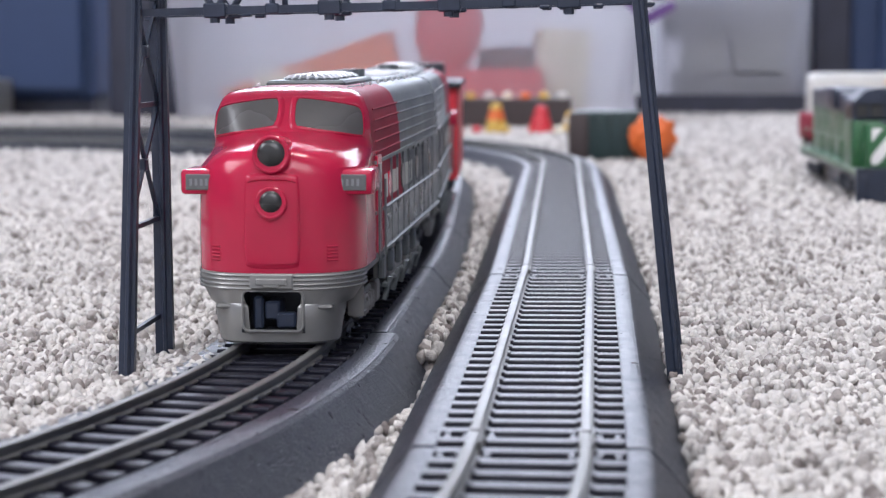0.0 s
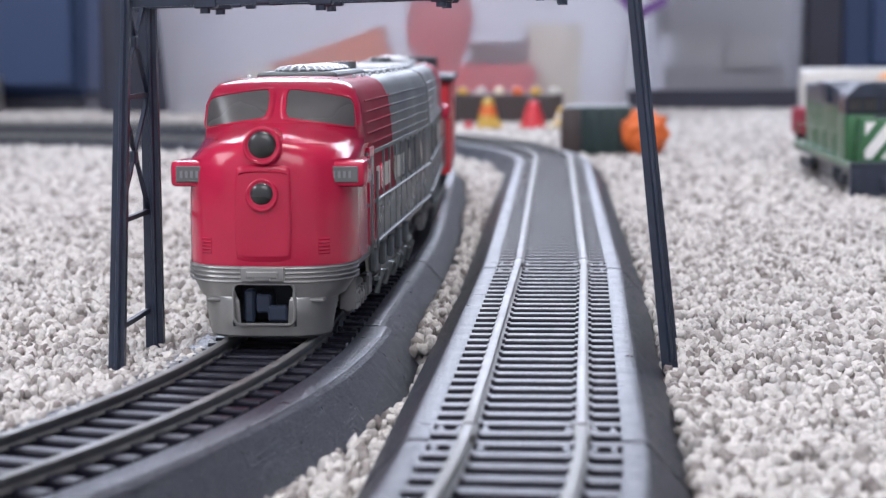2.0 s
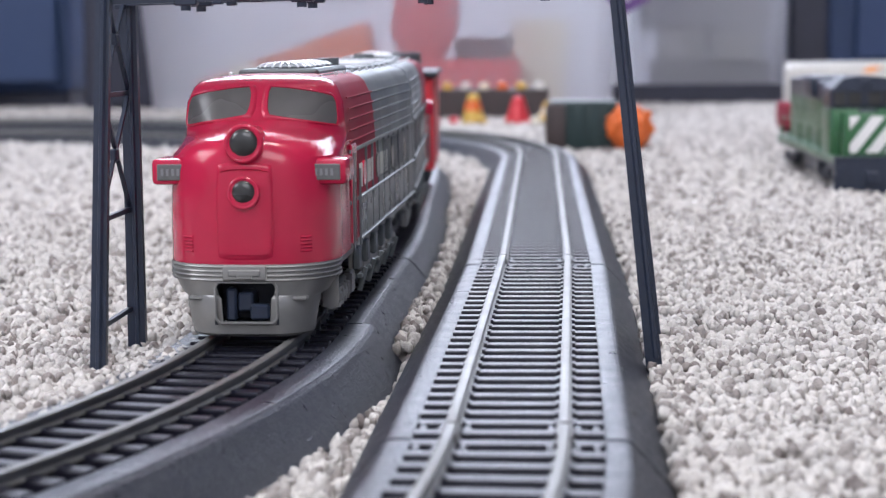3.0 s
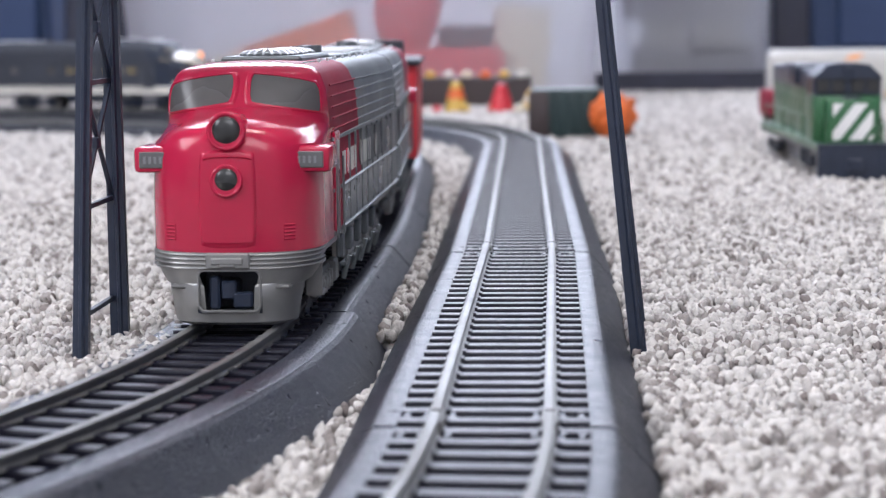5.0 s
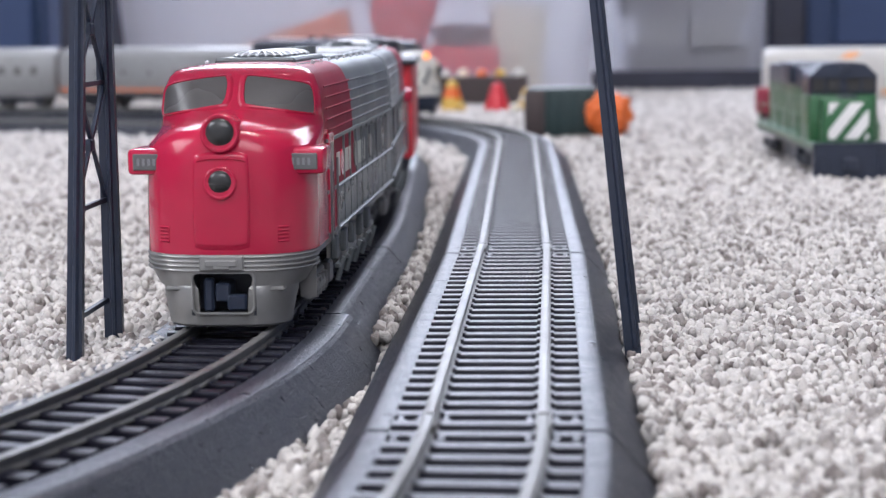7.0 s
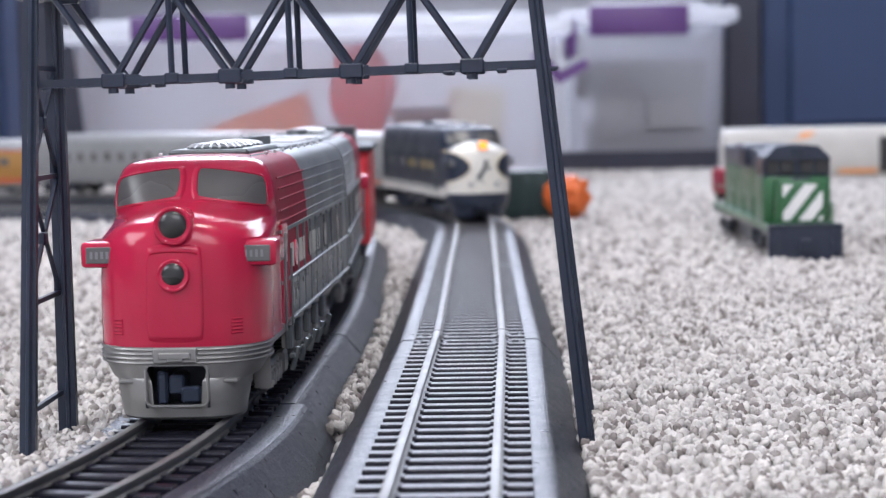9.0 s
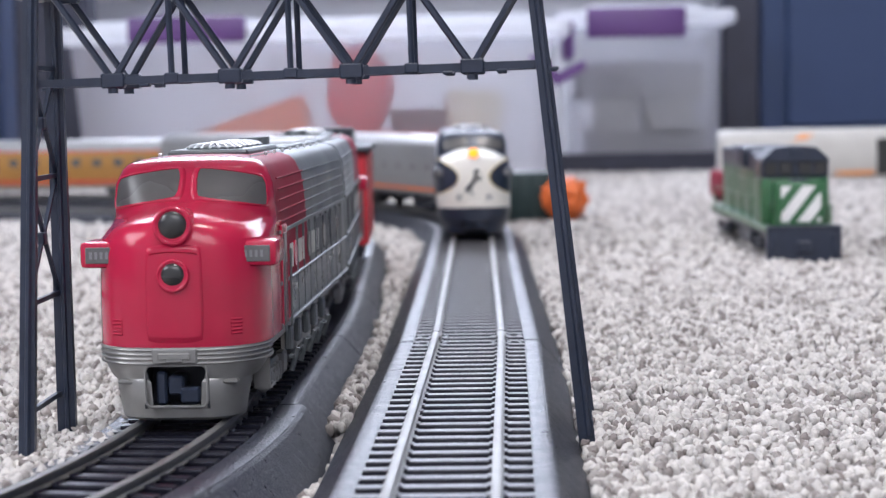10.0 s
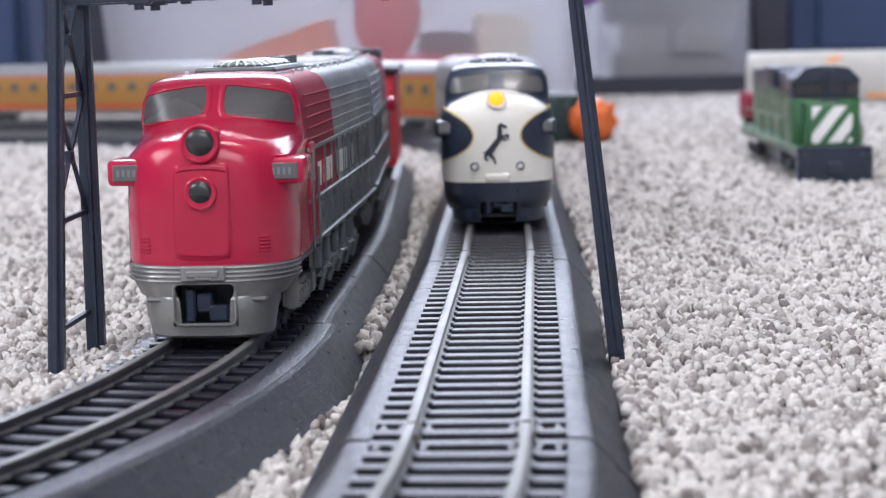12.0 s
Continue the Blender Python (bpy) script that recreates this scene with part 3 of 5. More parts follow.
def streamliner(name, label, m, body_mats, paint, pilot, lit, livery, group=""):
    STRETCH[0], STRETCH[1] = (1.0, 1.0) if livery == "red" else (0.9, 0.935)
    loco = thing(name, label, "model locomotive", m, group)
    part("body_shell", unit_body(paint, () if livery == "red" else (11.2,)), body_mats, loco, smooth=33)
    # windscreen: two slightly drooping panes either side of the centre post
    for s in (-1, 1):
        red = livery == "red"
        near, far = (0.055, 0.76) if red else (0.085, 0.68)
        a, b = (near, far) if s > 0 else (-far, -near)
        z0, z1, droop = (47.1, 53.7, -2.3) if red else (46.9, 52.4, -1.6)
        fr = part("windscreen", skin_patch(bmesh.new(), a, b, z0, z1, 0.15, 10, 0.07, 0, 0.5, droop), M_GLASS, loco, "smoked windscreen pane", smooth=50)
        if red:
            part("windscreen_frame", skin_frame(a, b, z0, z1, 0.07, droop), body_mats[0], fr, "raised red surround", smooth=60)
    # pilot skirt below the shell: height, half width, set-back of the front, depth of the sweep round the corners
    bm = bmesh.new()
    if livery == "red":
        zs = [(0.9, 12.9, 1.4, 8.5), (1.5, 13.3, 0.5, 9.0), (3.7, 13.6, 0.1, 9.5), (4.1, 13.7, 0.0, 9.5), (9.2, 14.6, -0.3, 11.0), (9.8, 15.9, 0.1, 12.5),
              (12.6, 17.7, -0.9, 15.5), (13.2, 17.9, -0.9, 15.5), (16.6, 18.6, -0.9, 15.5)]
        gap = (3, 5)
    else:
        zs = [(0.95, 15.0, 2.2, 15.5), (1.6, 15.6, 1.2, 15.5), (5.7, 16.0, 0.4, 15.5), (6.1, 16.9, 0.8, 15.5), (8.6, 17.9, -0.3, 15.5), (11.3, 18.6, -0.3, 15.5)]
        gap = (1, 3)
    rows = []
    for z, w, y0, deep in zs:
        row = []
        for k in range(29):
            u = -1 + 2 * k / 28
            c = abs(u)
            row.append((w * math.copysign(math.sin(c * math.pi / 2) ** 0.9, u), y0 + deep * (1 - math.cos(c * math.pi / 2)) ** 1.25, z))
        rows.append(row)
    vs = [[bm.verts.new(p) for p in r] for r in rows]
    for j, (a, b) in enumerate(zip(vs[:-1], vs[1:])):
        for k in range(28):
            if 11 <= k <= 16 and gap[0] <= j <= gap[1]:
                continue
            bm.faces.new((a[k], a[k + 1], b[k + 1], b[k]))
    bmesh.ops.recalc_face_normals(bm, faces=bm.faces[:])
    sk = part("pilot", bm, pilot, loco, "silver pilot skirt" if pilot is M_STEEL else "black pilot skirt", smooth=30)
    bm = bmesh.new()
    for k in range(4):
        z = 13.2 + k * 0.95
        for i in range(28):
            p = []
            for u in (-1 + 2 * i / 28, -1 + 2 * (i + 1) / 28):
                c = abs(u)
                p.append(Vector((18.4 * math.copysign(math.sin(c * math.pi / 2) ** 0.9, u), -0.95 + 15.5 * (1 - math.cos(c * math.pi / 2)) ** 1.25, z)))
            rod(bm, p[0], p[1], 0.3, 5)
    if livery == "red":
        part("pilot_rib", bm, pilot, sk)
    bm = box(bmesh.new(), -4.7, 4.7, -1.9, -0.4, 13.3, 16.5, 0.25)
    box(bm, -3.4, 3.4, -2.4, -1.8, 14.2, 15.6, 0.2)
    box(bm, -1.8, 1.8, -2.3, -1.7, 13.6, 14.6, 0.2)
    if livery == "red":
        part("anti_climber", bm, pilot, sk)
        bm = bmesh.new()
        ring = []
        for cx, cz, a0 in ((5.1, 5.5, -90), (5.1, 11.4, 0), (-5.1, 11.4, 90), (-5.1, 5.5, 180)):
            for q in range(5):
                a = radians(a0 + 22.5 * q)
                ring.append(Vector((cx + 1.5 * math.cos(a), -0.1, cz + 1.5 * math.sin(a))))
        for p, q in zip(ring, ring[1:] + ring[:1]):
            rod(bm, p, q, 0.32, 6)
        part("opening_rim", bm, pilot, sk, smooth=50)
        for side in (-1, 1):
            bm = box(bmesh.new(), side * 10.6 - 2.2, side * 10.6 + 2.2, 1.4, 4.6, 8.6, 9.5, 0.3)
            part("skirt_lug", bm, pilot, sk)
    bm = box(bmesh.new(), -6.6, 6.6, 7.0, 8.0, 3.9, 13.0)
    box(bm, -6.9, -6.4, 0.3, 8, 3.8, 13)
    box(bm, 6.4, 6.9, 0.3, 8, 3.8, 13)
    box(bm, -6.9, 6.9, 0.4, 8, 12.7, 13.3)
    box(bm, -6.9, 6.9, 0.6, 8, 3.5, 4.0)
    part("coupler_pocket", bm, M_BLACK_MATT, loco)
    bm = box(bmesh.new(), -1.8, 1.4, 0.4, 8, 6.4, 10.4, 0.4)
    box(bm, 0.8, 5.0, -0.2, 2.6, 4.6, 8.0, 0.5)
    box(bm, -4.4, -2.2, 0.6, 3.4, 4.2, 11.4, 0.5)
    part("coupler", bm, M_BLACK, loco, "black knuckle coupler")
    # head lamps
    for z, r in ((41.9, 3.1), (31.6, 2.55)) if livery == "red" else ((43.4, 2.7),):
        c = skin(0, z)
        nose = Vector((0, -1, 0.12)).normalized()
        if lit:
            c = c + Vector((0, -2.4, 0.4))
        bm = bmesh.new()
        rod(bm, c - nose * (5 if z < 40 else 11), c + nose * (2.0 if z > 40 else 1.2), r + (1.7 if z > 40 else 0.8), 28, 0, r + 0.6)
        if not lit:
            up = Vector((0, nose.z, -nose.y))
            hoop = [c + nose * (1.8 if z > 40 else 1.0) + Vector((1, 0, 0)) * (r + 0.6) * math.cos(k * math.pi / 14) + up * (r + 0.6) * math.sin(k * math.pi / 14) for k in range(28)]
            for p, q in zip(hoop, hoop[1:] + hoop[:1]):
                rod(bm, p, q, 0.5 if z > 40 else 0.4, 8)
        lamp = part("headlamp", bm, M_CREAMWHITE if lit else body_mats[0], loco, smooth=40)
        bm = bmesh.new()
        ball(bm, c.x, c.y + nose.y * (1.7 if z > 40 else 0.9), c.z + 0.25, r, 1, 0.4, 1, 3)
        part("lens", bm, M_HEADLAMP if lit else M_LENS, lamp, "glowing amber lens" if lit else "dark glass lens", smooth=60)
    # number boards on brackets
    for s in (-1, 1):
        bm = bmesh.new()
        x, nz = s * 16.6, 33.0 if livery == "red" else 31.2
        if livery == "red":
            box(bm, x - (5.6 if s > 0 else 4.5), x + (4.6 if s > 0 else 4.4), 5.4, 18.0, nz, nz + 5.6, 1.0, 0, 2)
            tip = Vector((s * 10.0, 6.2, nz + 2.6))
            q = [Vector((s * 12.6, 5.9, nz + 0.5)), Vector((s * 12.6, 5.9, nz + 5.0)), Vector((s * 13.0, 15, nz + 5.2)), Vector((s * 13.0, 15, nz + 0.4))]
            e = [tip + Vector((0, 0.6, -2.0)), tip + Vector((0, 0.6, 1.9)), tip + Vector((s * 1.0, 8, 2.2)), tip + Vector((s * 1.0, 8, -2.2))]
            va, vb = [bm.verts.new(p) for p in q], [bm.verts.new(p) for p in e]
            for k in range(4):
                bm.faces.new((va[k], va[(k + 1) % 4], vb[(k + 1) % 4], vb[k]))
            bm.faces.new(va[::-1])
            bm.faces.new(vb)
            bmesh.ops.recalc_face_normals(bm, faces=bm.faces[:])
        else:
            box(bm, x - 3.9, x + 3.3, 6.0, 18.0, nz, nz + 5.4, 0.8, 0, 2)
        nb = part("number_board", bm, body_mats[0] if livery == "red" else M_BLACK, loco, smooth=40)
        bm = box(bmesh.new(), x - 3.2, x + (3.2 if livery == "red" else 2.3), 5.1, 6.3, nz + 1.0, nz + 4.5, 0.2)
        for k in range(4):
            box(bm, x - 2.3 + k * 1.15, x - 1.75 + k * 1.15, 4.95, 5.2, nz + 2.0, nz + 3.5, 0, 1)
        part("number_plate", bm, [M_PLATE, M_GREY], nb, "plate with pale unreadable bars")
    # nose door and trim
    if livery == "red":
        part("nose_door", skin_patch(bmesh.new(), -0.175, 0.175, 18.6, 36.2, 0.7, 8, 0.05, 0, 0.8), body_mats[0], loco, smooth=50)
        part("nose_door_seam", skin_frame(-0.175, 0.175, 18.8, 36.8, 0.06, 0.0), body_mats[0], loco, smooth=50)
        for s in (-1, 1):
            bm = bmesh.new()
            for k in range(5):
                u = s * 0.46
                p, q = skin(u - 0.05, 19.2 + k * 0.75, 0.1), skin(u + 0.05, 19.2 + k * 0.75, 0.1)
                rod(bm, p, q, 0.24, 5)
            part("louvre", bm, body_mats[0], loco)
    else:
        for s in (-1, 1):
            a, b = (0.27, 1.73) if s > 0 else (-1.73, -0.27)
            part("nose_oval_edge", skin_patch(bmesh.new(), a - 0.02 * (s > 0), b + 0.02 * (s < 0), 22.0, 41.0, 0.5, 16, 0.0, oval=True), M_GOLD, loco, "thin gold edge line", smooth=50)
            part("nose_oval", skin_patch(bmesh.new(), a, b, 22.6, 40.4, 0.66, 16, 0.0, oval=True), M_BLACK, loco, "black oval panel round the number board", smooth=50)
            bm = bmesh.new()
            c = skin(s * 0.25, 21.0)
            rod(bm, c, c + Vector((0, -1.1, 0)), 1.45, 20)
            part("class_lamp", bm, [M_GRILLE], loco, smooth=40)
            bm = bmesh.new()
            rod(bm, c + Vector((0, -0.9, 0)), c + Vector((0, -1.35, 0)), 0.95, 20)
            part("class_lens", bm, M_PAPER, loco)
        panel = bmesh.new()
        g = []
        for j in range(25):
            row = []
            for i in range(33):
                u = -1 + i / 16
                zt = 46.6 - 7.4 * abs(math.sin(u * math.pi / 2)) ** 2.2
                row.append(panel.verts.new(skin(u, 15.4 + (zt - 15.4) * j / 24, 0.35)))
            g.append(row)
        for j in range(24):
            for i in range(32):
                panel.faces.new((g[j][i], g[j][i + 1], g[j + 1][i + 1], g[j + 1][i]))
        part("nose_panel", panel, M_CREAMWHITE, loco, "cream-white painted nose panel", smooth=50)
        # rearing dark emblem, drawn as plain slanting shapes
        bm = bmesh.new()
        for a, b, r in (((-2.0, 24.6), (0.9, 28.3), 1.05), ((0.6, 27.8), (0.7, 30.9), 0.85), ((0.6, 31.0), (2.3, 30.3), 0.6),
                        ((-2.0, 24.6), (-0.7, 23.4), 0.55), ((-0.7, 23.4), (-0.4, 22.2), 0.35), ((-2.2, 24.8), (-2.9, 23.6), 0.5), ((-2.9, 23.6), (-2.2, 23.0), 0.32),
                        ((1.0, 28.2), (2.6, 28.7), 0.42), ((2.6, 28.7), (2.5, 27.6), 0.32), ((0.9, 27.8), (2.2, 27.6), 0.4), ((-2.2, 25.0), (-3.2, 24.6), 0.35)):
            y = min(skin(0.05, a[1]).y, skin(0.05, b[1]).y)
            rod(bm, (a[0] * 1.45, y - 0.12, 29.2 + (a[1] - 27) * 1.55), (b[0] * 1.45, y - 0.12, 29.2 + (b[1] - 27) * 1.55), r * 1.2, 8, 0, r * 0.9)
        for v in bm.verts:
            v.co.y = skin(v.co.x / 22, v.co.z).y - 0.5 - 0.25 * (v.co.y < 0.3)
        part("emblem", bm, M_BLACK_MATT, loco, "small dark emblem shape")
        bm = box(bmesh.new(), -4.2, 4.2, -0.9, 0.4, 15.8, 18.4, 0.5)
        part("nose_step", bm, M_CREAMWHITE, loco)
    # sides
    for s in (-1, 1):
        x = s * 18.6
        for z, w in ((40.5, 18.25), (43.0, 18.15), (45.5, 18.0), (48.0, 17.8), (50.5, 17.45)):
            part("side_flute", rod(bmesh.new(), (s * w, 82, z), (s * w, LENGTH, z), 0.26, 5), body_mats[1], loco)
            # The forward red flutes take the same shade-darkened red as the flank.
            part("side_flute", rod(bmesh.new(), (s * w, 34, z), (s * w, 82, z), 0.26, 5), M_RED_DARKENED if livery == "red" else body_mats[0], loco)
        bm = bmesh.new()
        box(bm, x - 0.2, x + 0.2, 30, LENGTH, 26.4, 27.2)
        box(bm, x - 0.2, x + 0.2, 30, LENGTH, 38.0, 38.8)
        box(bm, x - 0.25, x + 0.25, 30, LENGTH, 16.6, 17.6)
        part("belt_rail", bm, body_mats[1], loco)
        for k in range(9):
            y = 60 + k * 12.6
            part("side_batten", box(bmesh.new(), x - 0.25, x + 0.26, y, y + 0.7, 17.6, 38.0), body_mats[1], loco)
        for k, y in enumerate((56, 84, 118, 150)):
            bm = bmesh.new()
            rod(bm, (x - s * 0.4, y, 31.8), (x + s * 0.25, y, 31.8), 3.1, 24)
            w = part("porthole", bm, body_mats[0] if (livery == "red" and k == 0) else M_GLASS, loco)
        bm = box(bmesh.new(), x - 0.3, x + 0.35, 31.5, 40, 17.0, 40.0, 0.3)
        door = part("cab_door", bm, body_mats[0] if livery == "red" else body_mats[1], loco)
        bm = box(bmesh.new(), x - 0.1, x + 0.5, 33.6, 38, 31, 38, 0.2)
        part("door_window", bm, M_GLASS, door)
        for y in (30.6, 41.2):
            bm = bmesh.new()
            rod(bm, (x + s * 0.9, y, 16), (x + s * 0.9, y, 34), 0.3, 6)
            part("grab_rail", bm, M_SILVER, loco)
        bm = bmesh.new()
        for k, (y, w) in enumerate(((47, 0.9), (50.2, 0.9), (63, 0.9), (66.4, 0.9), (71, 0.8), (90, 1.0), (94, 0.8), (98, 1.0), (103, 0.8))):
            box(bm, x + s * 0.1 - 0.15, x + s * 0.1 + 0.2, y, y + w, 29.0, 34.6)
        part("lettering", bm, M_PAPER if livery == "red" else M_GOLD, loco, "pale unreadable lettering bars")
        if livery == "red":
            for y in (100, 117, 134, 151):
                part("side_grille", box(bmesh.new(), x - 0.2, x + 0.16, y, y + 13, 28.2, 37.2), M_GRILLE, loco)
            for k in range(9):
                part("side_panel", box(bmesh.new(), x - 0.2, x + 0.16, 48.6 + k * 12.6, 59.2 + k * 12.6, 18.4, 26.0), M_SIDEDARK, loco)
            for k in range(5):
                y = 50 + k * 17
                bm = box(bmesh.new(), x - s * 1.5 - 0.8, x - s * 1.5 + 0.8, y, y + 5, 9.0, 14.5, 0.4)
                rod(bm, (x - s * 1.0, y + 2, 4.0), (x + s * 0.6, y + 2, 9.5), 0.7, 6)
                box(bm, x - s * 0.6 - 0.7, x - s * 0.6 + 0.7, y - 1, y + 6, 7.2, 8.2, 0.2)
                part("side_fitting", bm, M_SILVER, loco)
            part("drip_rail", rod(bmesh.new(), (x + s * 0.3, 46, 26.8), (x + s * 0.3, LENGTH, 26.8), 0.4, 6), M_SILVER, loco)
            part("drip_rail", rod(bmesh.new(), (x + s * 0.3, 46, 17.0), (x + s * 0.3, LENGTH, 17.0), 0.45, 6), M_SILVER, loco)
        if livery != "red":
            part("side_stripe", box(bmesh.new(), x - 0.15, x + 0.3, 15.5, LENGTH, 12.8, 18.8), M_CREAMWHITE, loco, "white lower side band")
        bm = box(bmesh.new(), s * 14 - 2, s * 14 + 2, 74, 106, 5, 15.5, 1.0)
        part("fuel_tank", bm, pilot, loco)
        bm = bmesh.new()
        box(bm, s * 16 - 0.6, s * 16 + 0.6, 20, LENGTH - 4, 13.5, 16.6)
        part("side_sill", bm, pilot, loco)
        bm = bmesh.new()
        for z in (4.5, 8, 11.5):
            box(bm, s * 15.2 - 1.8, s * 15.2 + 1.8, 21, 27, z, z + 0.7)
        box(bm, s * 15.2 - 1.8, s * 15.2 + 1.8, 20.4, 21.0, 4.5, 14)
        part("step", bm, pilot, loco)
    truck(loco, 44, pilot)
    truck(loco, 136, pilot)
    # roof
    bm = box(bmesh.new(), -9.5, 9.5, 46, 96, 54.2, 56.9, 0.6)
    part("roof_hatch", bm, body_mats[1], loco)
    for y in (56, 72, 88):
        roof_fan(loco, y, [body_mats[1], M_CHROME], 6.9)
    for y in (112, 128):
        bm = bmesh.new()
        rod(bm, (0, y, 55), (0, y, 58.5), 3.0, 16)
        part("exhaust", bm, body_mats[1], loco)
    bm = bmesh.new()
    for k in range(9):
        box(bm, -8, 8, 138 + k * 3.6, 139.6 + k * 3.6, 55.2, 56.9)
    part("roof_vent", bm, M_CHROME, loco)
    if livery == "red":
        for side in (-1, 1):
            part("roof_seam", rod(bmesh.new(), (side * 11.4, 36, 55.35), (side * 11.4, LENGTH, 55.35), 0.35, 5), body_mats[1], loco)
            for k in range(8):
                y = 52 + k * 15
                bm = rod(bmesh.new(), (side * 12.6, y, 55.0), (side * 12.6, y, 55.9), 0.3, 6)
                rod(bm, (side * 12.6, y + 1.6, 55.0), (side * 12.6, y + 1.6, 55.9), 0.3, 6)
                rod(bm, (side * 12.6, y - 0.3, 55.9), (side * 12.6, y + 1.9, 55.9), 0.3, 6)
                part("lift_ring", bm, M_CHROME, loco)
        for k in range(6):
            part("roof_panel", box(bmesh.new(), -11.0, 11.0, 98 + k * 13, 109.5 + k * 13, 55.4, 56.25, 0.3), body_mats[1], loco)
    if livery != "red":
        for side in (-1, 1):
            bm = rod(bmesh.new(), (side * 4.4, 40, 56.3), (side * 4.4, 33, 57.0), 0.8, 10, 0, 0.5)
            part("horn", bm, M_CHROME, loco, smooth=40)
    STRETCH[0], STRETCH[1] = 1.0, 1.0
    return loco


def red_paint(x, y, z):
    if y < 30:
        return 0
    # Slot 2 is the red with the flank's shade painted in; slot 1 is silver.
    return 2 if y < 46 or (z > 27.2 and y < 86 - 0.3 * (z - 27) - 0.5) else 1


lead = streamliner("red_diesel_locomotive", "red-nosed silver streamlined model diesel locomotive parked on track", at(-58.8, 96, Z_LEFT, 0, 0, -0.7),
                   [M_RED, M_SILVER, M_RED_DARKENED], red_paint, M_STEEL, False, "red", "parked red locomotives")
rear = copy_thing(lead, at(-66.2, 461, Z_LEFT, 0, 0, 180 + 2.86))
for s in (-1, 1):
    part("side_stripe", box(bmesh.new(), s * 18.6 - 0.15, s * 18.6 + 0.3, 44, 104, 18.2, 20.4), M_YELLOW, rear, "thin yellow stripe")


def black_white_paint(x, y, z):
    return 0 if y < 34 else 1


train_lead = streamliner("white_nosed_locomotive", "white-nosed black streamlined model diesel with glowing amber headlamp", at(0, 400, Z_RIGHT),
                         [M_BLACK, M_GRILLE], black_white_paint, M_BLACK, True, "white")


# ---- coaches ----
def coach(name, label, length, side, roof, stripe, windows, lower, tall=0.81, up=4.1):
    """A streamlined passenger coach; its leading end is at y = 0. tall and up set the height of its body over the rails."""
    STRETCH[0], STRETCH[2] = tall, up
    c = thing(name, label, "model railway coach", at(0, 900, Z_RIGHT), "coaches of the moving train")
    sec = [(16.6, 8.5), (17.2, 10), (17.2, 40), (16.2, 44.5), (13, 48.2), (8, 50.4), (0, 51.2)]
    sec = sec + [(-x, z) for x, z in sec[-2::-1]]
    bm = bmesh.new()
    ys = [0, 1.2, length - 1.2, length]
    rows = []
    for y, k in zip(ys, (0.94, 1, 1, 0.94)):
        rows.append([bm.verts.new((x * k, y, 8.5 + (z - 8.5) * (0.985 if k < 1 else 1))) for x, z in sec])
    for a, b in zip(rows[:-1], rows[1:]):
        for i in range(len(sec)):
            f = bm.faces.new((a[i], a[(i + 1) % len(sec)], b[(i + 1) % len(sec)], b[i]))
            zz = f.calc_center_median().z
            f.material_index = 1 if zz > 40.5 else 0
    for r in (rows[0], rows[-1]):
        bm.faces.new(r).material_index = 0
    bmesh.ops.recalc_face_normals(bm, faces=bm.faces)
    part("coach_body", bm, [side, roof], c, smooth=30)
    n = max(1, int((length - 24) / (24 if windows < 4 else 13 if windows < 7 else 17)))
    for s in (-1, 1):
        x = s * 17.2
        if windows:
            for k in range(n):
                y = 14 + k * (length - 28) / n
                bm = box(bmesh.new(), x - 0.2, x + 0.25, y, y + windows, 26, 33.5 if windows > 4 else 30, 0.15)
                part("coach_window", bm, M_GLASS, c)
        if stripe:
            bm = box(bmesh.new(), x - 0.2, x + 0.22, 1, length - 1, 11.0, 13.2)
            part("side_stripe", bm, stripe, c)
            if windows > 4:
                bm = box(bmesh.new(), x - 0.2, x + 0.22, 1, length - 1, 39.4, 40.6)
                part("eave_stripe", bm, stripe, c)
        bm = bmesh.new()
        for z in (15.5, 18, 20.5, 23):
            rod(bm, (x, 1, z), (x, length - 1, z), 0.3, 5)
        part("side_flute", bm, side, c)
        bm = box(bmesh.new(), s * 15 - 1, s * 15 + 1, 4, length - 4, 6.0, 9.0)
        part("skirt", bm, lower, c)
    for y in (0, length):
        d = -1 if y == 0 else 1
        bm = box(bmesh.new(), -6, 6, min(y, y + d * 2.4), max(y, y + d * 2.4), 9, 42, 0.4)
        part("diaphragm", bm, M_BLACK_MATT, c)
        bm = box(bmesh.new(), -1.6, 1.6, min(y, y + d * 5), max(y, y + d * 5), 5, 8.5, 0.3)
        part("coupler", bm, M_BLACK_MATT, c)
    bm = box(bmesh.new(), -9, 9, length * 0.35, length * 0.65, 3.5, 8.6, 0.6)
    part("underframe_box", bm, lower, c)
    STRETCH[0], STRETCH[2] = 1.0, 0.0
    truck(c, 28, M_BLACK_MATT)
    truck(c, length - 28, M_BLACK_MATT)
    return c


CONSIST = [(train_lead, 178.0)]
CONSIST.append((coach("grey_booster_unit", "pale grey model booster unit with thin orange stripe", 172, M_PALEGREY, M_PALEGREY, M_ORANGE, 3, M_BLACK_MATT), 172.0))
CONSIST.append((coach("silver_coach", "silver-grey model passenger coach with dark windows", 193, M_PALEGREY, M_PALEGREY, None, 5, M_GREY), 193.0))
for _ in range(4):
    CONSIST.append((coach("yellow_coach", "yellow model passenger coach with grey roof and red stripes", 250, M_YELLOW, M_PALEGREY, M_TOYRED, 7.5, M_PALEGREY, 0.80, 1.0), 250.0))


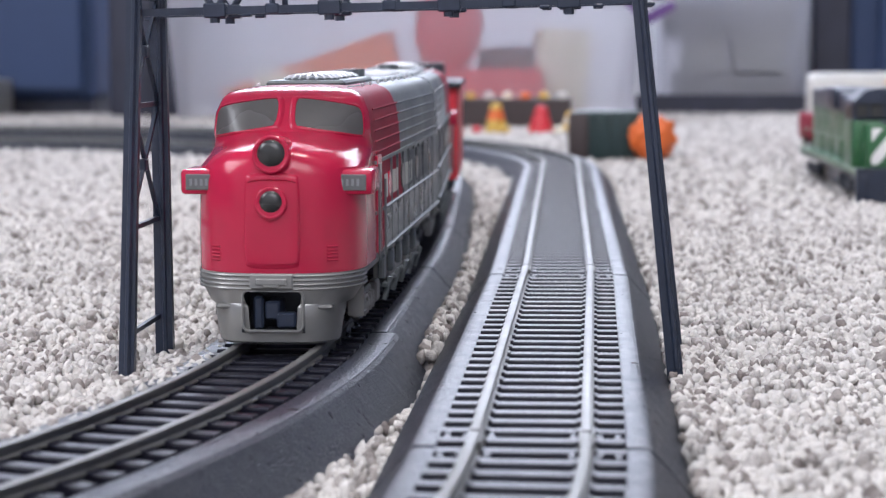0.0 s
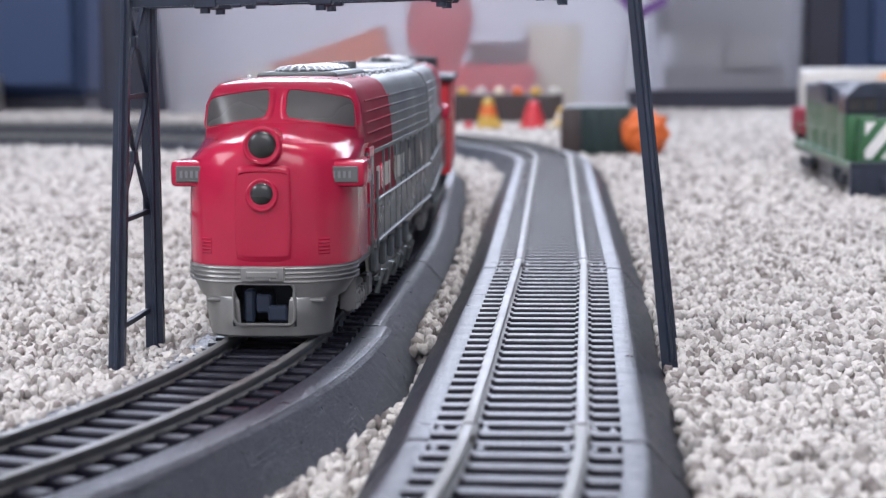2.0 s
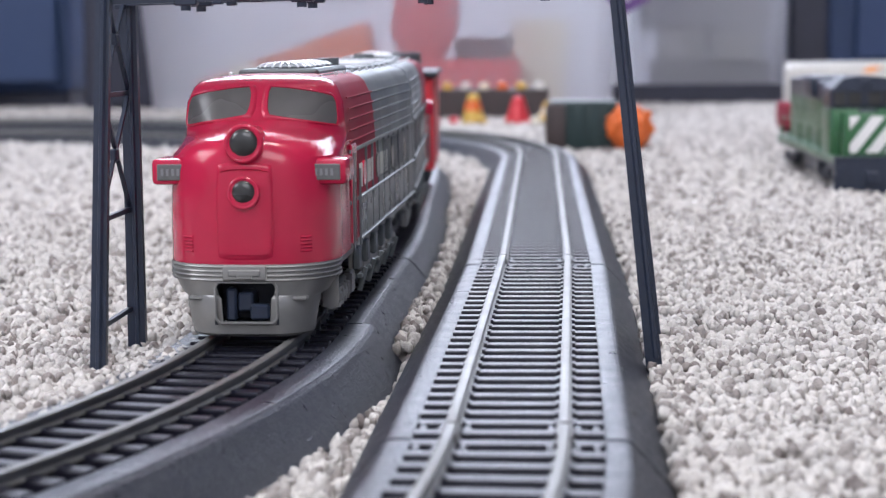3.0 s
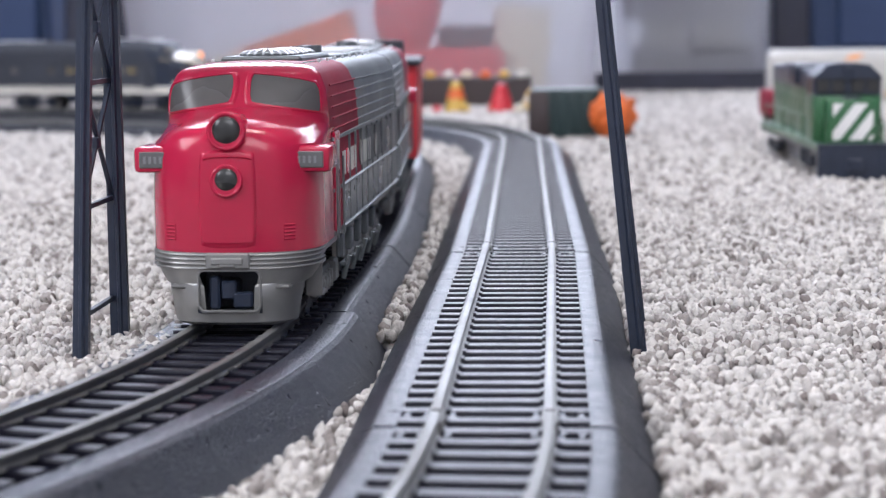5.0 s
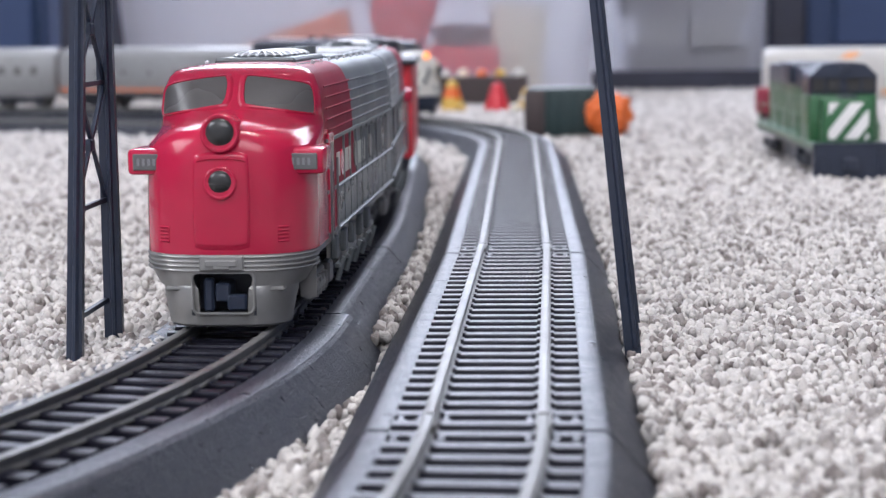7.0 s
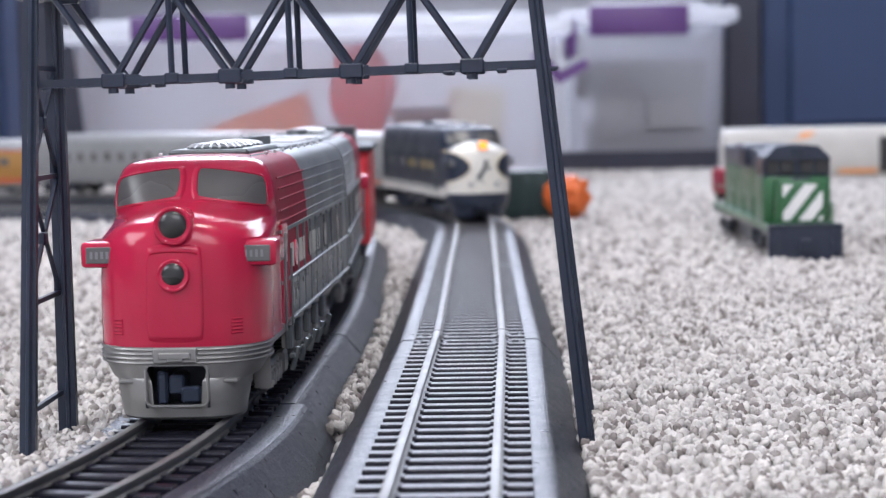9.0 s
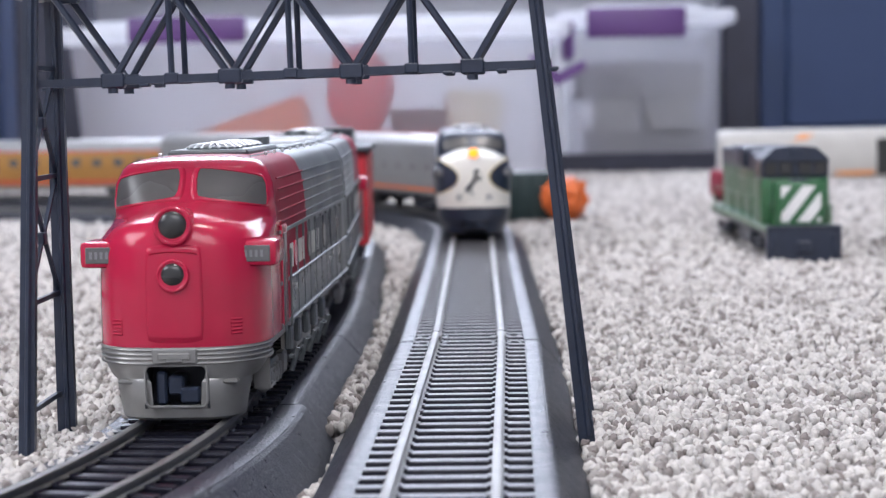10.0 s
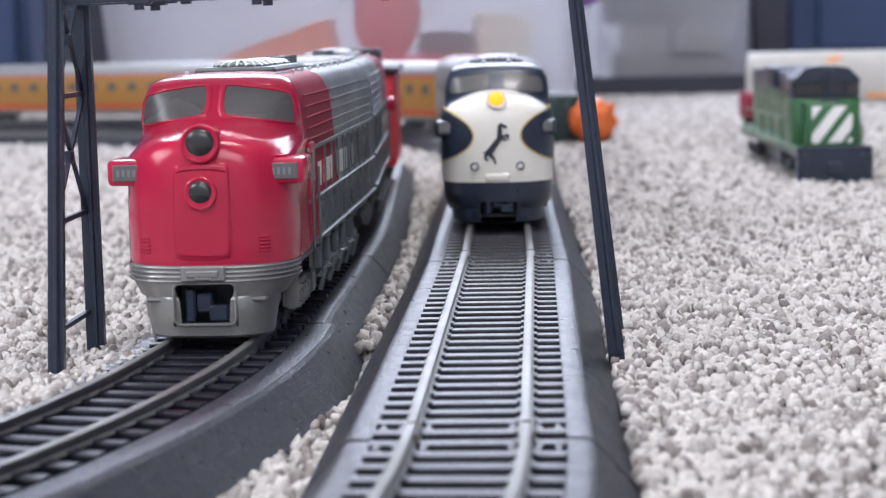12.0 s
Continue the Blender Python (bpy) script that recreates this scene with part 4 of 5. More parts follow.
# ---- red caboose behind the parked pair ----
def caboose():
    c = thing("red_caboose", "red model caboose with black roof on the inner track", "model caboose", at(-64.5, 474, Z_LEFT, 0, 0, 2.86))
    part("caboose_body", box(bmesh.new(), -18, 18, 4, 98, 9, 47, 0.5), M_TOYRED, c)
    bm = box(bmesh.new(), -19.6, 19.6, 0, 106, 47, 49.4, 0.8)
    box(bm, -11, 11, 40, 68, 49, 57, 0.8)
    part("roof", bm, M_BLACK_MATT, c)
    part("end_platform", box(bmesh.new(), -16.5, 16.5, 0, 106, 6.5, 9, 0.3), M_BLACK_MATT, c)
    for s in (-1, 1):
        bm = bmesh.new()
        rod(bm, (s * 15.5, 1, 9), (s * 15.5, 1, 44), 1.1, 8)
        part("end_post", bm, M_TOYRED, c)
        for y in (22, 76):
            part("side_window", box(bmesh.new(), s * 17 - 0.25, s * 17 + 0.3, y, y + 8, 27, 36, 0.2), M_GLASS, c)
    part("end_door", box(bmesh.new(), -4, 4, 7.6, 8.3, 10, 34, 0.2), M_BROWN, c)
    truck(c, 26, M_BLACK_MATT)
    truck(c, 80, M_BLACK_MATT)


caboose()


# ---- signal bridge over both tracks ----
def signal_bridge():
    g = thing("signal_bridge", "black plastic model signal bridge straddling both tracks", "signal bridge", at(-32, 116, 0.6, 0, -1.2, 0))
    xl, xr = -57.5, 54.0
    zlo, zhi = 80.0, 99.5
    yf, yb = -8.5, 8.5

    def bar(name, a, b, r, parent, n=4):
        return part(name, rod(bmesh.new(), a, b, r, n), M_BLACK, parent)

    for x, s in ((xl, 1), (xr, -1)):
        tower = part("tower", box(bmesh.new(), x - 3.4, x + 3.4, yf - 3, yb + 3, zhi - 1, zhi + 1.4, 0.4), M_BLACK, g)
        foot, head = (-60.6, -55.4) if s > 0 else (60.0, 51.6)

        dy = 0.0 if s > 0 else 6.0

        def leg(y0, y1, wide):
            bm = bmesh.new()
            q = []
            ex, eh = (1.5, 0.6) if (s < 0 and y0 > 0) else (0.0, 0.0)
            for dx, dy in ((-wide, -1.0), (wide, -1.0), (wide, 1.0), (-wide, 1.0)):
                q.append(((foot + dx + ex, y0 + dy, -3.5), (head + dx * 0.85 + eh, y1 + dy, zhi)))
            lo = [bm.verts.new(p[0]) for p in q]
            hi = [bm.verts.new(p[1]) for p in q]
            for k in range(4):
                bm.faces.new((lo[k], lo[(k + 1) % 4], hi[(k + 1) % 4], hi[k]))
            bm.faces.new(lo[::-1])
            bm.faces.new(hi)
            # flange along the leg
            rod(bm, (foot + wide * 0.2, y0 - 1.0, 0), (head + wide * 0.2, y1 - 1.0, zhi), 0.7, 6)
            return part("leg", bm, M_BLACK, tower, smooth=30)

        leg(-15.0 + dy, yf - 1, 1.75)
        foot += 1.3 if s > 0 else 0.0
        leg(17.0 + dy, yb + 1, 2.1 if s > 0 else 1.6)
        foot -= 1.3 if s > 0 else 0.0

        def on(t, front):
            return Vector((foot + (head - foot) * t, (-15.0 + dy + (yf + 14.0 - dy) * t) if front else (17.0 + dy + (yb - 16.0 - dy) * t), zhi * t))
        for t in (0.095, 0.33, 0.60, 0.84):
            bar("brace", on(t, True), on(t, False), 0.75, tower)
        for a, b in ((0.33, 0.60), (0.60, 0.84)):
            bar("brace", on(a, True), on(b, False), 0.6, tower)
            bar("brace", on(a, False), on(b, True), 0.6, tower)
            mid = (on(a, True) + on(b, False)) / 2
            part("gusset", box(bmesh.new(), mid.x - 0.8, mid.x + 0.8, mid.y - 1.6, mid.y + 1.6, mid.z - 1.4, mid.z + 1.4, 0.3), M_BLACK, tower)
    nodes = [-38.8, -13.6, 12.4, 38.2]
    ups = [-51.6, -26.2, -0.6, 25.3, 50.6]
    for y in (yf, yb):
        tr = part("truss", rod(bmesh.new(), (xl - 1, y, zlo), (xr + 1, y, zlo), 1.2, 4), M_BLACK, g)
        bar("upper_chord", (xl - 1, y, zhi), (xr + 1, y, zhi), 1.2, tr)
        for k, n in enumerate(nodes):
            for u in (ups[k], ups[k + 1]):
                bar("diagonal", (n, y, zlo), (u, y, zhi), 0.78, tr, 6)
            bm = box(bmesh.new(), n - 2.5, n + 2.5, y - 1.5, y + 1.5, zlo - 1.5, zlo + 1.7, 0.3)
            rod(bm, (n - 0.2, y, zlo - 2.6), (n - 0.2, y, zlo - 1.0), 1.1, 10)
            part("gusset", bm, M_BLACK, tr)
        for u in ups[1:4]:
            bar("post", (u, y, zlo), (u, y, zhi), 0.72, tr, 6)
            part("gusset", box(bmesh.new(), u - 1.5, u + 1.5, y - 1.1, y + 1.1, zlo - 0.9, zlo + 1.3, 0.25), M_BLACK, tr)
        for u in ups:
            part("gusset", box(bmesh.new(), u - 2.3, u + 2.3, y - 1.4, y + 1.4, zhi - 1.6, zhi + 1.2, 0.3), M_BLACK, tr)
        for u in (-57.5, -32.0, 44.5, 55.5, 33.0):
            part("rivet", box(bmesh.new(), u - 1.1, u + 1.1, y - 1.15, y + 1.15, zlo - 1.5, zlo - 0.7, 0.2), M_BLACK, tr)
    for u in nodes + ups:
        z = zlo if u in nodes else zhi
        bar("cross_tie", (u, yf, z), (u, yb, z), 0.55, g)
    walkway = box(bmesh.new(), xl, xr, -4, 4, zhi + 1.2, zhi + 1.9)
    part("walkway", walkway, M_BLACK, g)


signal_bridge()


# ---- green hood-unit locomotive on the carpet ----
def green_loco():
    g = thing("green_road_switcher", "green model road switcher with white nose stripes standing on carpet", "model locomotive", at(143.6, 549, 1.0, 0, 0, 1.4))
    bm = box(bmesh.new(), -16.4, 17.0, 0, 3.0, -1.9, 14.6, 0.5)
    box(bm, -3, 3, -2.6, 0.4, 3.0, 8.0, 0.4)
    box(bm, -16.4, 17.0, -0.6, 6.0, 13.6, 14.8, 0.3)
    for s in (-1, 1):
        box(bm, s * 13.5 - 1.6, s * 13.5 + 1.6, -0.8, 0.3, 2.0, 11.5, 0.3)
    part("pilot", bm, M_BLACK, g)
    part("frame", box(bmesh.new(), -15.4, 15.4, 2.6, 196, 9.6, 13.2, 0.4), M_BLACK, g)
    part("walkway_sill", box(bmesh.new(), -15.9, 15.9, 6, 192, 11.4, 14.6, 0.3), M_GREEN, g)
    nose = part("short_hood", box(bmesh.new(), -11.2, 11.2, 6.0, 24, 13.2, 34.4, 1.2, 0, 2), M_GREEN, g, smooth=40)
    for k, (a, b) in enumerate(((-23, -17), (-12, -6), (-2, 4), (6.5, 12.5))):
        bm = bmesh.new()
        zl, zh = 16.2, 32.6
        pts = []
        for z in np.linspace(zl, zh, 15):
            sl = (z - zl) * 0.78
            x0, x1 = max(-9.0, a + sl), min(9.0, b + sl)
            pts.append((x0, x1, z))
        pts = [p for p in pts if p[1] - p[0] > 0.2]
        fr = [(bm.verts.new((x0, 5.7, z)), bm.verts.new((x1, 5.7, z))) for x0, x1, z in pts]
        bk = [(bm.verts.new((x0, 6.2, z)), bm.verts.new((x1, 6.2, z))) for x0, x1, z in pts]
        for i in range(len(pts) - 1):
            bm.faces.new((fr[i][0], fr[i][1], fr[i + 1][1], fr[i + 1][0]))
            bm.faces.new((fr[i][0], fr[i + 1][0], bk[i + 1][0], bk[i][0]))
            bm.faces.new((fr[i][1], bk[i][1], bk[i + 1][1], fr[i + 1][1]))
        part("nose_stripe", bm, M_WHITE, nose, "white diagonal stripe")
    cab = part("cab", box(bmesh.new(), -15.2, 15.2, 20, 46, 13.2, 35.6, 0.8, 0, 2), M_GREEN, g, smooth=40)
    part("cab_upper", box(bmesh.new(), -15.1, 15.1, 20.2, 45.8, 35.6, 45, 0.6), M_BLACK, cab)
    bm = bmesh.new()
    sec = [(-15.2, 43.2), (-15.0, 44.2), (-9.6, 49.4), (-3, 50.2), (3, 50.2), (9.6, 49.4), (15.0, 44.2), (15.2, 43.2)]
    sweep(bm, [(0, 18.6, 0, 0), (0, 47.5, 0, 0)], sec)
    part("cab_roof", bm, M_BLACK, cab)
    for x0, x1 in ((-14, -8.6), (-7.4, -1.6), (1.6, 7.4), (8.6, 14)):
        part("cab_window", box(bmesh.new(), x0, x1, 19.6, 20.4, 37.0, 43.0, 0.3), M_LENS, cab)
    for s in (-1, 1):
        part("cab_window", box(bmesh.new(), s * 15.1 - 0.2, s * 15.1 + 0.3, 24, 42, 36, 42.5, 0.3), M_LENS, cab)
    bm = box(bmesh.new(), -2.6, 2.6, 17.6, 19.2, 45.6, 49.4, 0.5)
    part("headlamp_box", bm, M_BLACK, cab)
    hood = part("long_hood", box(bmesh.new(), -9.8, 9.8, 46, 190, 13.2, 42.5, 1.2, 0, 2), M_GREEN, g, smooth=40)
    part("hood_top", box(bmesh.new(), -10.1, 10.1, 46.5, 189, 36.0, 46.5, 1.6, 0, 2), M_BLACK, hood, smooth=40)
    part("dynamic_brake", box(bmesh.new(), -12.4, 12.4, 96, 134, 38.0, 48.5, 1.6, 0, 2), M_BLACK, hood, smooth=40)
    part("sand_hatch", box(bmesh.new(), -4, 4, 8, 14, 34.2, 35.6, 0.5), M_BLACK, nose)
    for sx in (-1, 1):
        bm = rod(bmesh.new(), (sx * 12.6, 1.5, 14.6), (sx * 12.6, 1.5, 24), 0.4, 6)
        rod(bm, (sx * 12.6, 1.5, 24), (sx * 12.6, 18, 24), 0.4, 6)
        part("end_rail", bm, M_GREEN, g)
    for k in range(10):
        for s in (-1, 1):
            part("hood_door", box(bmesh.new(), s * 9.8 - 0.25, s * 9.8 + 0.25, 52 + k * 13, 62 + k * 13, 16, 32.5, 0.2), M_GREEN, hood)
    for y in (70, 92, 150, 170):
        bm = bmesh.new()
        rod(bm, (0, y, 44.5), (0, y, 47.5), 7, 24)
        part("roof_fan", bm, M_BLACK, hood)
    for s in (-1, 1):
        bm = bmesh.new()
        for y in (20, 52, 84, 116, 148, 180):
            rod(bm, (s * 15.2, y, 14), (s * 15.2, y, 25), 0.35, 6)
        rod(bm, (s * 15.2, 48, 25), (s * 15.2, 180, 25), 0.35, 6)
        part("handrail", bm, M_GREEN, g)
        part("step", box(bmesh.new(), s * 14 - 2, s * 14 + 2, 3, 9, 3, 10, 0.3), M_BLACK, g)
    part("fuel_tank", box(bmesh.new(), -12, 12, 78, 118, 1.5, 9.8, 1.0), M_BLACK, g)
    truck(g, 42, M_BLACK_MATT)
    truck(g, 152, M_BLACK_MATT)


green_loco()


# ---- white coach lying out on the carpet, and a red wagon end ----
def white_coach():
    c = thing("white_coach", "white rounded model rail coach with orange band on carpet", "model railway coach", at(199, 1380, 0, 0, 0, -90))
    bm = bmesh.new()
    sec = [(16, 1), (18, 6), (18.4, 20), (17.8, 32), (15.6, 39), (10, 43.6), (0, 45.4)]
    sec = sec + [(-x, z) for x, z in sec[-2::-1]]
    rows = []
    for y, k in ((-1.0, 0.62), (0.5, 0.78), (3.0, 0.90), (8.0, 0.97), (16, 1), (300, 1)):
        rows.append([bm.verts.new((x * k, y, 1 + (z - 1) * (0.9 + 0.1 * k))) for x, z in sec])
    for a, b in zip(rows[:-1], rows[1:]):
        for i in range(len(sec)):
            bm.faces.new((a[i], a[(i + 1) % len(sec)], b[(i + 1) % len(sec)], b[i]))
    bm.faces.new(rows[0])
    bm.faces.new(rows[-1])
    bmesh.ops.recalc_face_normals(bm, faces=bm.faces)
    part("coach_body", bm, M_IVORY, c, smooth=35)
    for s in (-1, 1):
        bm = bmesh.new()
        q = [(s * 18.2, 54, 28), (s * 18.2, 64, 28), (s * 14.6, 82, 40.6), (s * 14.6, 70, 40.6)]
        q2 = [(x + s * 0.5, y, z + 0.5) for x, y, z in q]
        v = [bm.verts.new(p) for p in q2]
        w = [bm.verts.new((x - s * 1.2, y, z - 0.6)) for x, y, z in q2]
        bm.faces.new(v)
        for i in range(4):
            bm.faces.new((v[i], v[(i + 1) % 4], w[(i + 1) % 4], w[i]))
        part("orange_band", bm, M_PALEORANGE, c, "pale orange slanting band")
        part("side_stripe", box(bmesh.new(), s * 18.3 - 0.4, s * 18.3 + 0.5, 100, 134, 4.0, 8.0, 0.2), M_PALEORANGE, c)
        part("side_window", box(bmesh.new(), s * 17.9 - 0.4, s * 17.9 + 0.9, 136, 290, 4, 36, 0.6), M_LENS, c, "dark window strip")
    w = thing("red_wagon", "small red toy wagon on carpet", "toy wagon", at(171, 1010, 0, 0, 0, 5))
    part("wagon_body", box(bmesh.new(), -9, 9, 0, 60, 3.5, 22, 2.5, 0, 2), M_RED_DARKENED, w, smooth=40)
    for y in (12, 46):
        part("axle", rod(bmesh.new(), (-8, y, 3.5), (8, y, 3.5), 4.5, 16), M_BLACK_MATT, w)


white_coach()


# ---- toys lying beyond the curve ----
def toys():
    c = thing("green_toy_crate", "dark green toy crate with brown end lying on carpet", "toy crate", at(16.5, 868, -0.4, 0, 0, -4))
    part("crate_body", box(bmesh.new(), -22, 21, 0, 34, 0, 30.5, 1.6, 0, 2), M_DARKGREEN, c, smooth=40)
    part("crate_end", box(bmesh.new(), -23, -10, -1.2, 33, 0, 29, 1.6, 0, 2), M_BROWN, c, smooth=40)
    for k in range(4):
        part("crate_rib", box(bmesh.new(), -8 + k * 8, -5 + k * 8, -0.9, 0.5, 1, 29.5, 0.4), M_DARKGREEN, c)
    bm = bmesh.new()
    ball(bm, 0, 0, 0, 14.5, 1, 1, 1.02, 4)
    for v in bm.verts:
        n = v.co.normalized()
        a = math.atan2(n.y, n.x)
        v.co = n * (13.4 + 1.3 * abs(math.sin(a * 4)) + 3.2 * noise.noise(n * 3.2))
    solid("orange_ball", bm, M_ORANGE, "knobbly orange ball beside the toy crate", "toy ball", at(45.5, 866, 13.4, 40, 10, 20), smooth=60)

    def cone(x, y, h, r, mats, name, label):
        t = thing(name, label, "toy", at(x, y, -0.5))
        bm = bmesh.new()
        rod(bm, (0, 0, 0), (0, 0, h * 0.45), r, 20, 0, r * 0.8)
        part("base", bm, mats[0], t, smooth=40)
        bm = bmesh.new()
        rod(bm, (0, 0, h * 0.45), (0, 0, h * 0.8), r * 0.8, 20, 0, r * 0.55)
        part("middle", bm, mats[1], t, smooth=40)
        bm = bmesh.new()
        ball(bm, 0, 0, h * 0.84, r * 0.55, 1, 1, 1, 2)
        part("top", bm, mats[2], t, smooth=60)

    cone(-70, 1225, 24, 9.5, (M_YOLK, M_ORANGE, M_YOLK), "toy_figure_base", "yellow and orange stacked toy beyond the track")
    cone(-33, 1215, 21, 10.5, (M_TOYRED, M_TOYRED, M_TOYRED), "red_toy", "round red toy beyond the track")
    cone(-108, 1235, 18, 11, (M_TOYRED, M_CREAM, M_TOYRED), "red_toy", "red and orange toy beyond the track")
    cone(-9, 1225, 16, 9, (M_YOLK, M_CREAM, M_YOLK), "yellow_toy", "yellow toy beyond the track")
    for k in range(7):
        bm = bmesh.new()
        ball(bm, 0, 0, 3.4, 4.2, 1, 1, 0.9, 2)
        solid("toy_bead", bm, (M_YOLK, M_ORANGE, M_CREAM, M_TOYRED)[k % 4], "small bright toy bead on the carpet", "toy bead",
              at(-150 + 22 * k, 1200 + 12 * (k % 3), -0.3), smooth=60)
    t = thing("long_red_toy", "long low red and yellow toy behind the track", "toy", at(-70, 1330, -0.5))
    part("toy_body", box(bmesh.new(), -75, 60, 0, 22, 0, 25, 2, 0, 2), M_BROWN, t)
    for k in range(8):
        bm = bmesh.new()
        ball(bm, -60 + 16 * k, 5, 27, 5, 1, 1, 0.8, 2)
        part("toy_knob", bm, (M_CREAM, M_ORANGE, M_YOLK, M_PAPER)[k % 4], t, smooth=60)


toys()


# ---- storage bins ----
def storage_bin(name, label, x0, x1, y0, depth, h, lid_over, latches, end_latch, lift=0):
    """An open-ended tapering tub with a rolled rim and a lid with purple latches."""
    t = thing(name, label, "storage bin", at((x0 + x1) / 2, y0, 0))
    w = (x1 - x0) / 2
    bm = bmesh.new()
    rows = []
    for z, k in ((-2, 0.93), (3, 0.94), (h * 0.82, 0.985), (h - 14, 0.99), (h - 12, 1.02), (h - 8, 1.02)):
        row = []
        hw, hd = w * k, depth / 2 * (1 - (1 - k) * 0.8)
        r = 22
        for cx, cy, a0 in ((hw - r, -hd + r, -90), (hw - r, hd - r, 0), (-hw + r, hd - r, 90), (-hw + r, -hd + r, 180)):
            for q in range(6):
                a = radians(a0 + 18 * q)
                row.append(bm.verts.new((cx + r * math.cos(a), depth / 2 + cy + r * math.sin(a), z)))
        rows.append(row)
    n = len(rows[0])
    for a, b in zip(rows[:-1], rows[1:]):
        for i in range(n):
            bm.faces.new((a[i], a[(i + 1) % n], b[(i + 1) % n], b[i]))
    bm.faces.new(rows[0][::-1])
    part("tub", bm, M_BIN, t, "cloudy translucent plastic tub", smooth=40)
    lid = part("lid", box(bmesh.new(), -w - lid_over, w + lid_over, -lid_over, depth + lid_over, h - 14, h + 2, 5, 0, 3), M_LID, t, "cloudy white lid", smooth=40)
    part("lid_step", box(bmesh.new(), -w + 20, w - 20, 20, depth - 20, h + 1, h + 9, 3, 0, 2), M_LID, lid, smooth=40)
    for a, b in latches:
        bm = box(bmesh.new(), a, b, -lid_over - 7, -lid_over + 4, h - 26 + lift, h + 5 + lift * 0.5, 3, 0, 2)
        part("latch", bm, M_PURPLE, t, "purple plastic latch", smooth=40)
    if end_latch:
        bm = box(bmesh.new(), w + lid_over - 4, w + lid_over + 7, depth * 0.3, depth * 0.7, h - 34, h + 4, 3, 0, 2)
        part("latch", bm, M_PURPLE, t, "purple plastic latch", smooth=40)
        # the end clip hangs open towards the front corner
        bm = bmesh.new()
        clip = [(w - 30, h - 34), (w - 4, h - 62), (w + 24, h - 46), (w + 22, h - 38), (w - 2, h - 49), (w - 22, h - 31)]
        fr, bk = [bm.verts.new((x, -lid_over - 5, z)) for x, z in clip], [bm.verts.new((x, -lid_over + 3, z)) for x, z in clip]
        for i in range(6):
            bm.faces.new((fr[i], fr[(i + 1) % 6], bk[(i + 1) % 6], bk[i]))
        bm.faces.new(fr)
        bm.faces.new(bk[::-1])
        bmesh.ops.recalc_face_normals(bm, faces=bm.faces[:])
        part("open_clip", bm, M_PURPLE, t, "purple clip hanging open")
    return t


storage_bin("storage_bin", "large cloudy plastic storage bin with purple latches on carpet", -416, 62, 1500, 300, 150, 10, [(-173, -60)], True, 12)
storage_bin("storage_bin", "cloudy plastic storage bin with purple latch against the wall", 76, 236, 1660, 300, 164, 12, [(-62, 40)], False)


def bin_contents():
    bm = bmesh.new()
    v = [bm.verts.new(p) for p in ((-120, 0, 0), (62, 0, 0), (54, 0, 52), (-120, 0, 5), (-120, 60, 0), (62, 60, 0), (54, 60, 52), (-120, 60, 5))]
    for q in ((0, 1, 2, 3), (5, 4, 7, 6), (3, 2, 6, 7), (1, 5, 6, 2), (4, 0, 3, 7), (4, 5, 1, 0)):
        bm.faces.new([v[i] for i in q])
    solid("orange_toy_ramp", bm, M_ORANGE, "orange plastic toy ramp inside the storage bin", "toy ramp", at(-245, 1560, 30, 0, -4, 0))
    bm = bmesh.new()
    box(bm, -85, 75, -10, 60, -44, 0, 4)
    solid("grey_toy_box", bm, M_CREAM, "pale toy box inside the storage bin", "toy box", at(-245, 1562, 44))
    bm = bmesh.new()
    ball(bm, 0, 0, 44, 34, 1.0, 0.7, 1.35, 3)
    for vv in bm.verts:
        vv.co *= 1 + 0.12 * noise.noise(vv.co * 0.03)
    solid("red_toy_bag", bm, M_TOYRED, "rounded red toy inside the storage bin", "toy", at(-137, 1575, 2 + 40), smooth=60)
    solid("red_toy_block", box(bmesh.new(), -60, 80, 0, 90, 0, 44, 4), M_TOYRED, "red toy blocks in the bottom of the bin", "toy block", at(-120, 1545, 3))
    solid("cream_card_box", box(bmesh.new(), -26, 26, 0, 60, 0, 84, 1.5), M_CREAM, "cream cardboard box inside the storage bin", "box", at(-25, 1570, 3, 0, 5, 8))
    solid("grey_case", box(bmesh.new(), -30, 34, 0, 60, 0, 66, 3), M_BROWN, "dark toy case inside the storage bin", "toy case", at(-78, 1600, 3))
    for x, w, mat, z in ((126, 22, M_PALEGREY, 40), (182, 26, M_PALEGREY, 34), (156, 62, M_GREY, 4), (150, 66, M_GREY, 74)):
        solid("boxed_toy", box(bmesh.new(), -w, w, 0, 90, 0, 40, 2), mat, "pale boxed toy inside the storage bin", "box", at(x, 1690, z))
    solid("low_dark_board", box(bmesh.new(), -10, 178, 0, 14, -2, 19, 1.5), M_DARKWOOD, "low dark wooden board before the bin", "board", at(62, 1636, 0))


bin_contents()


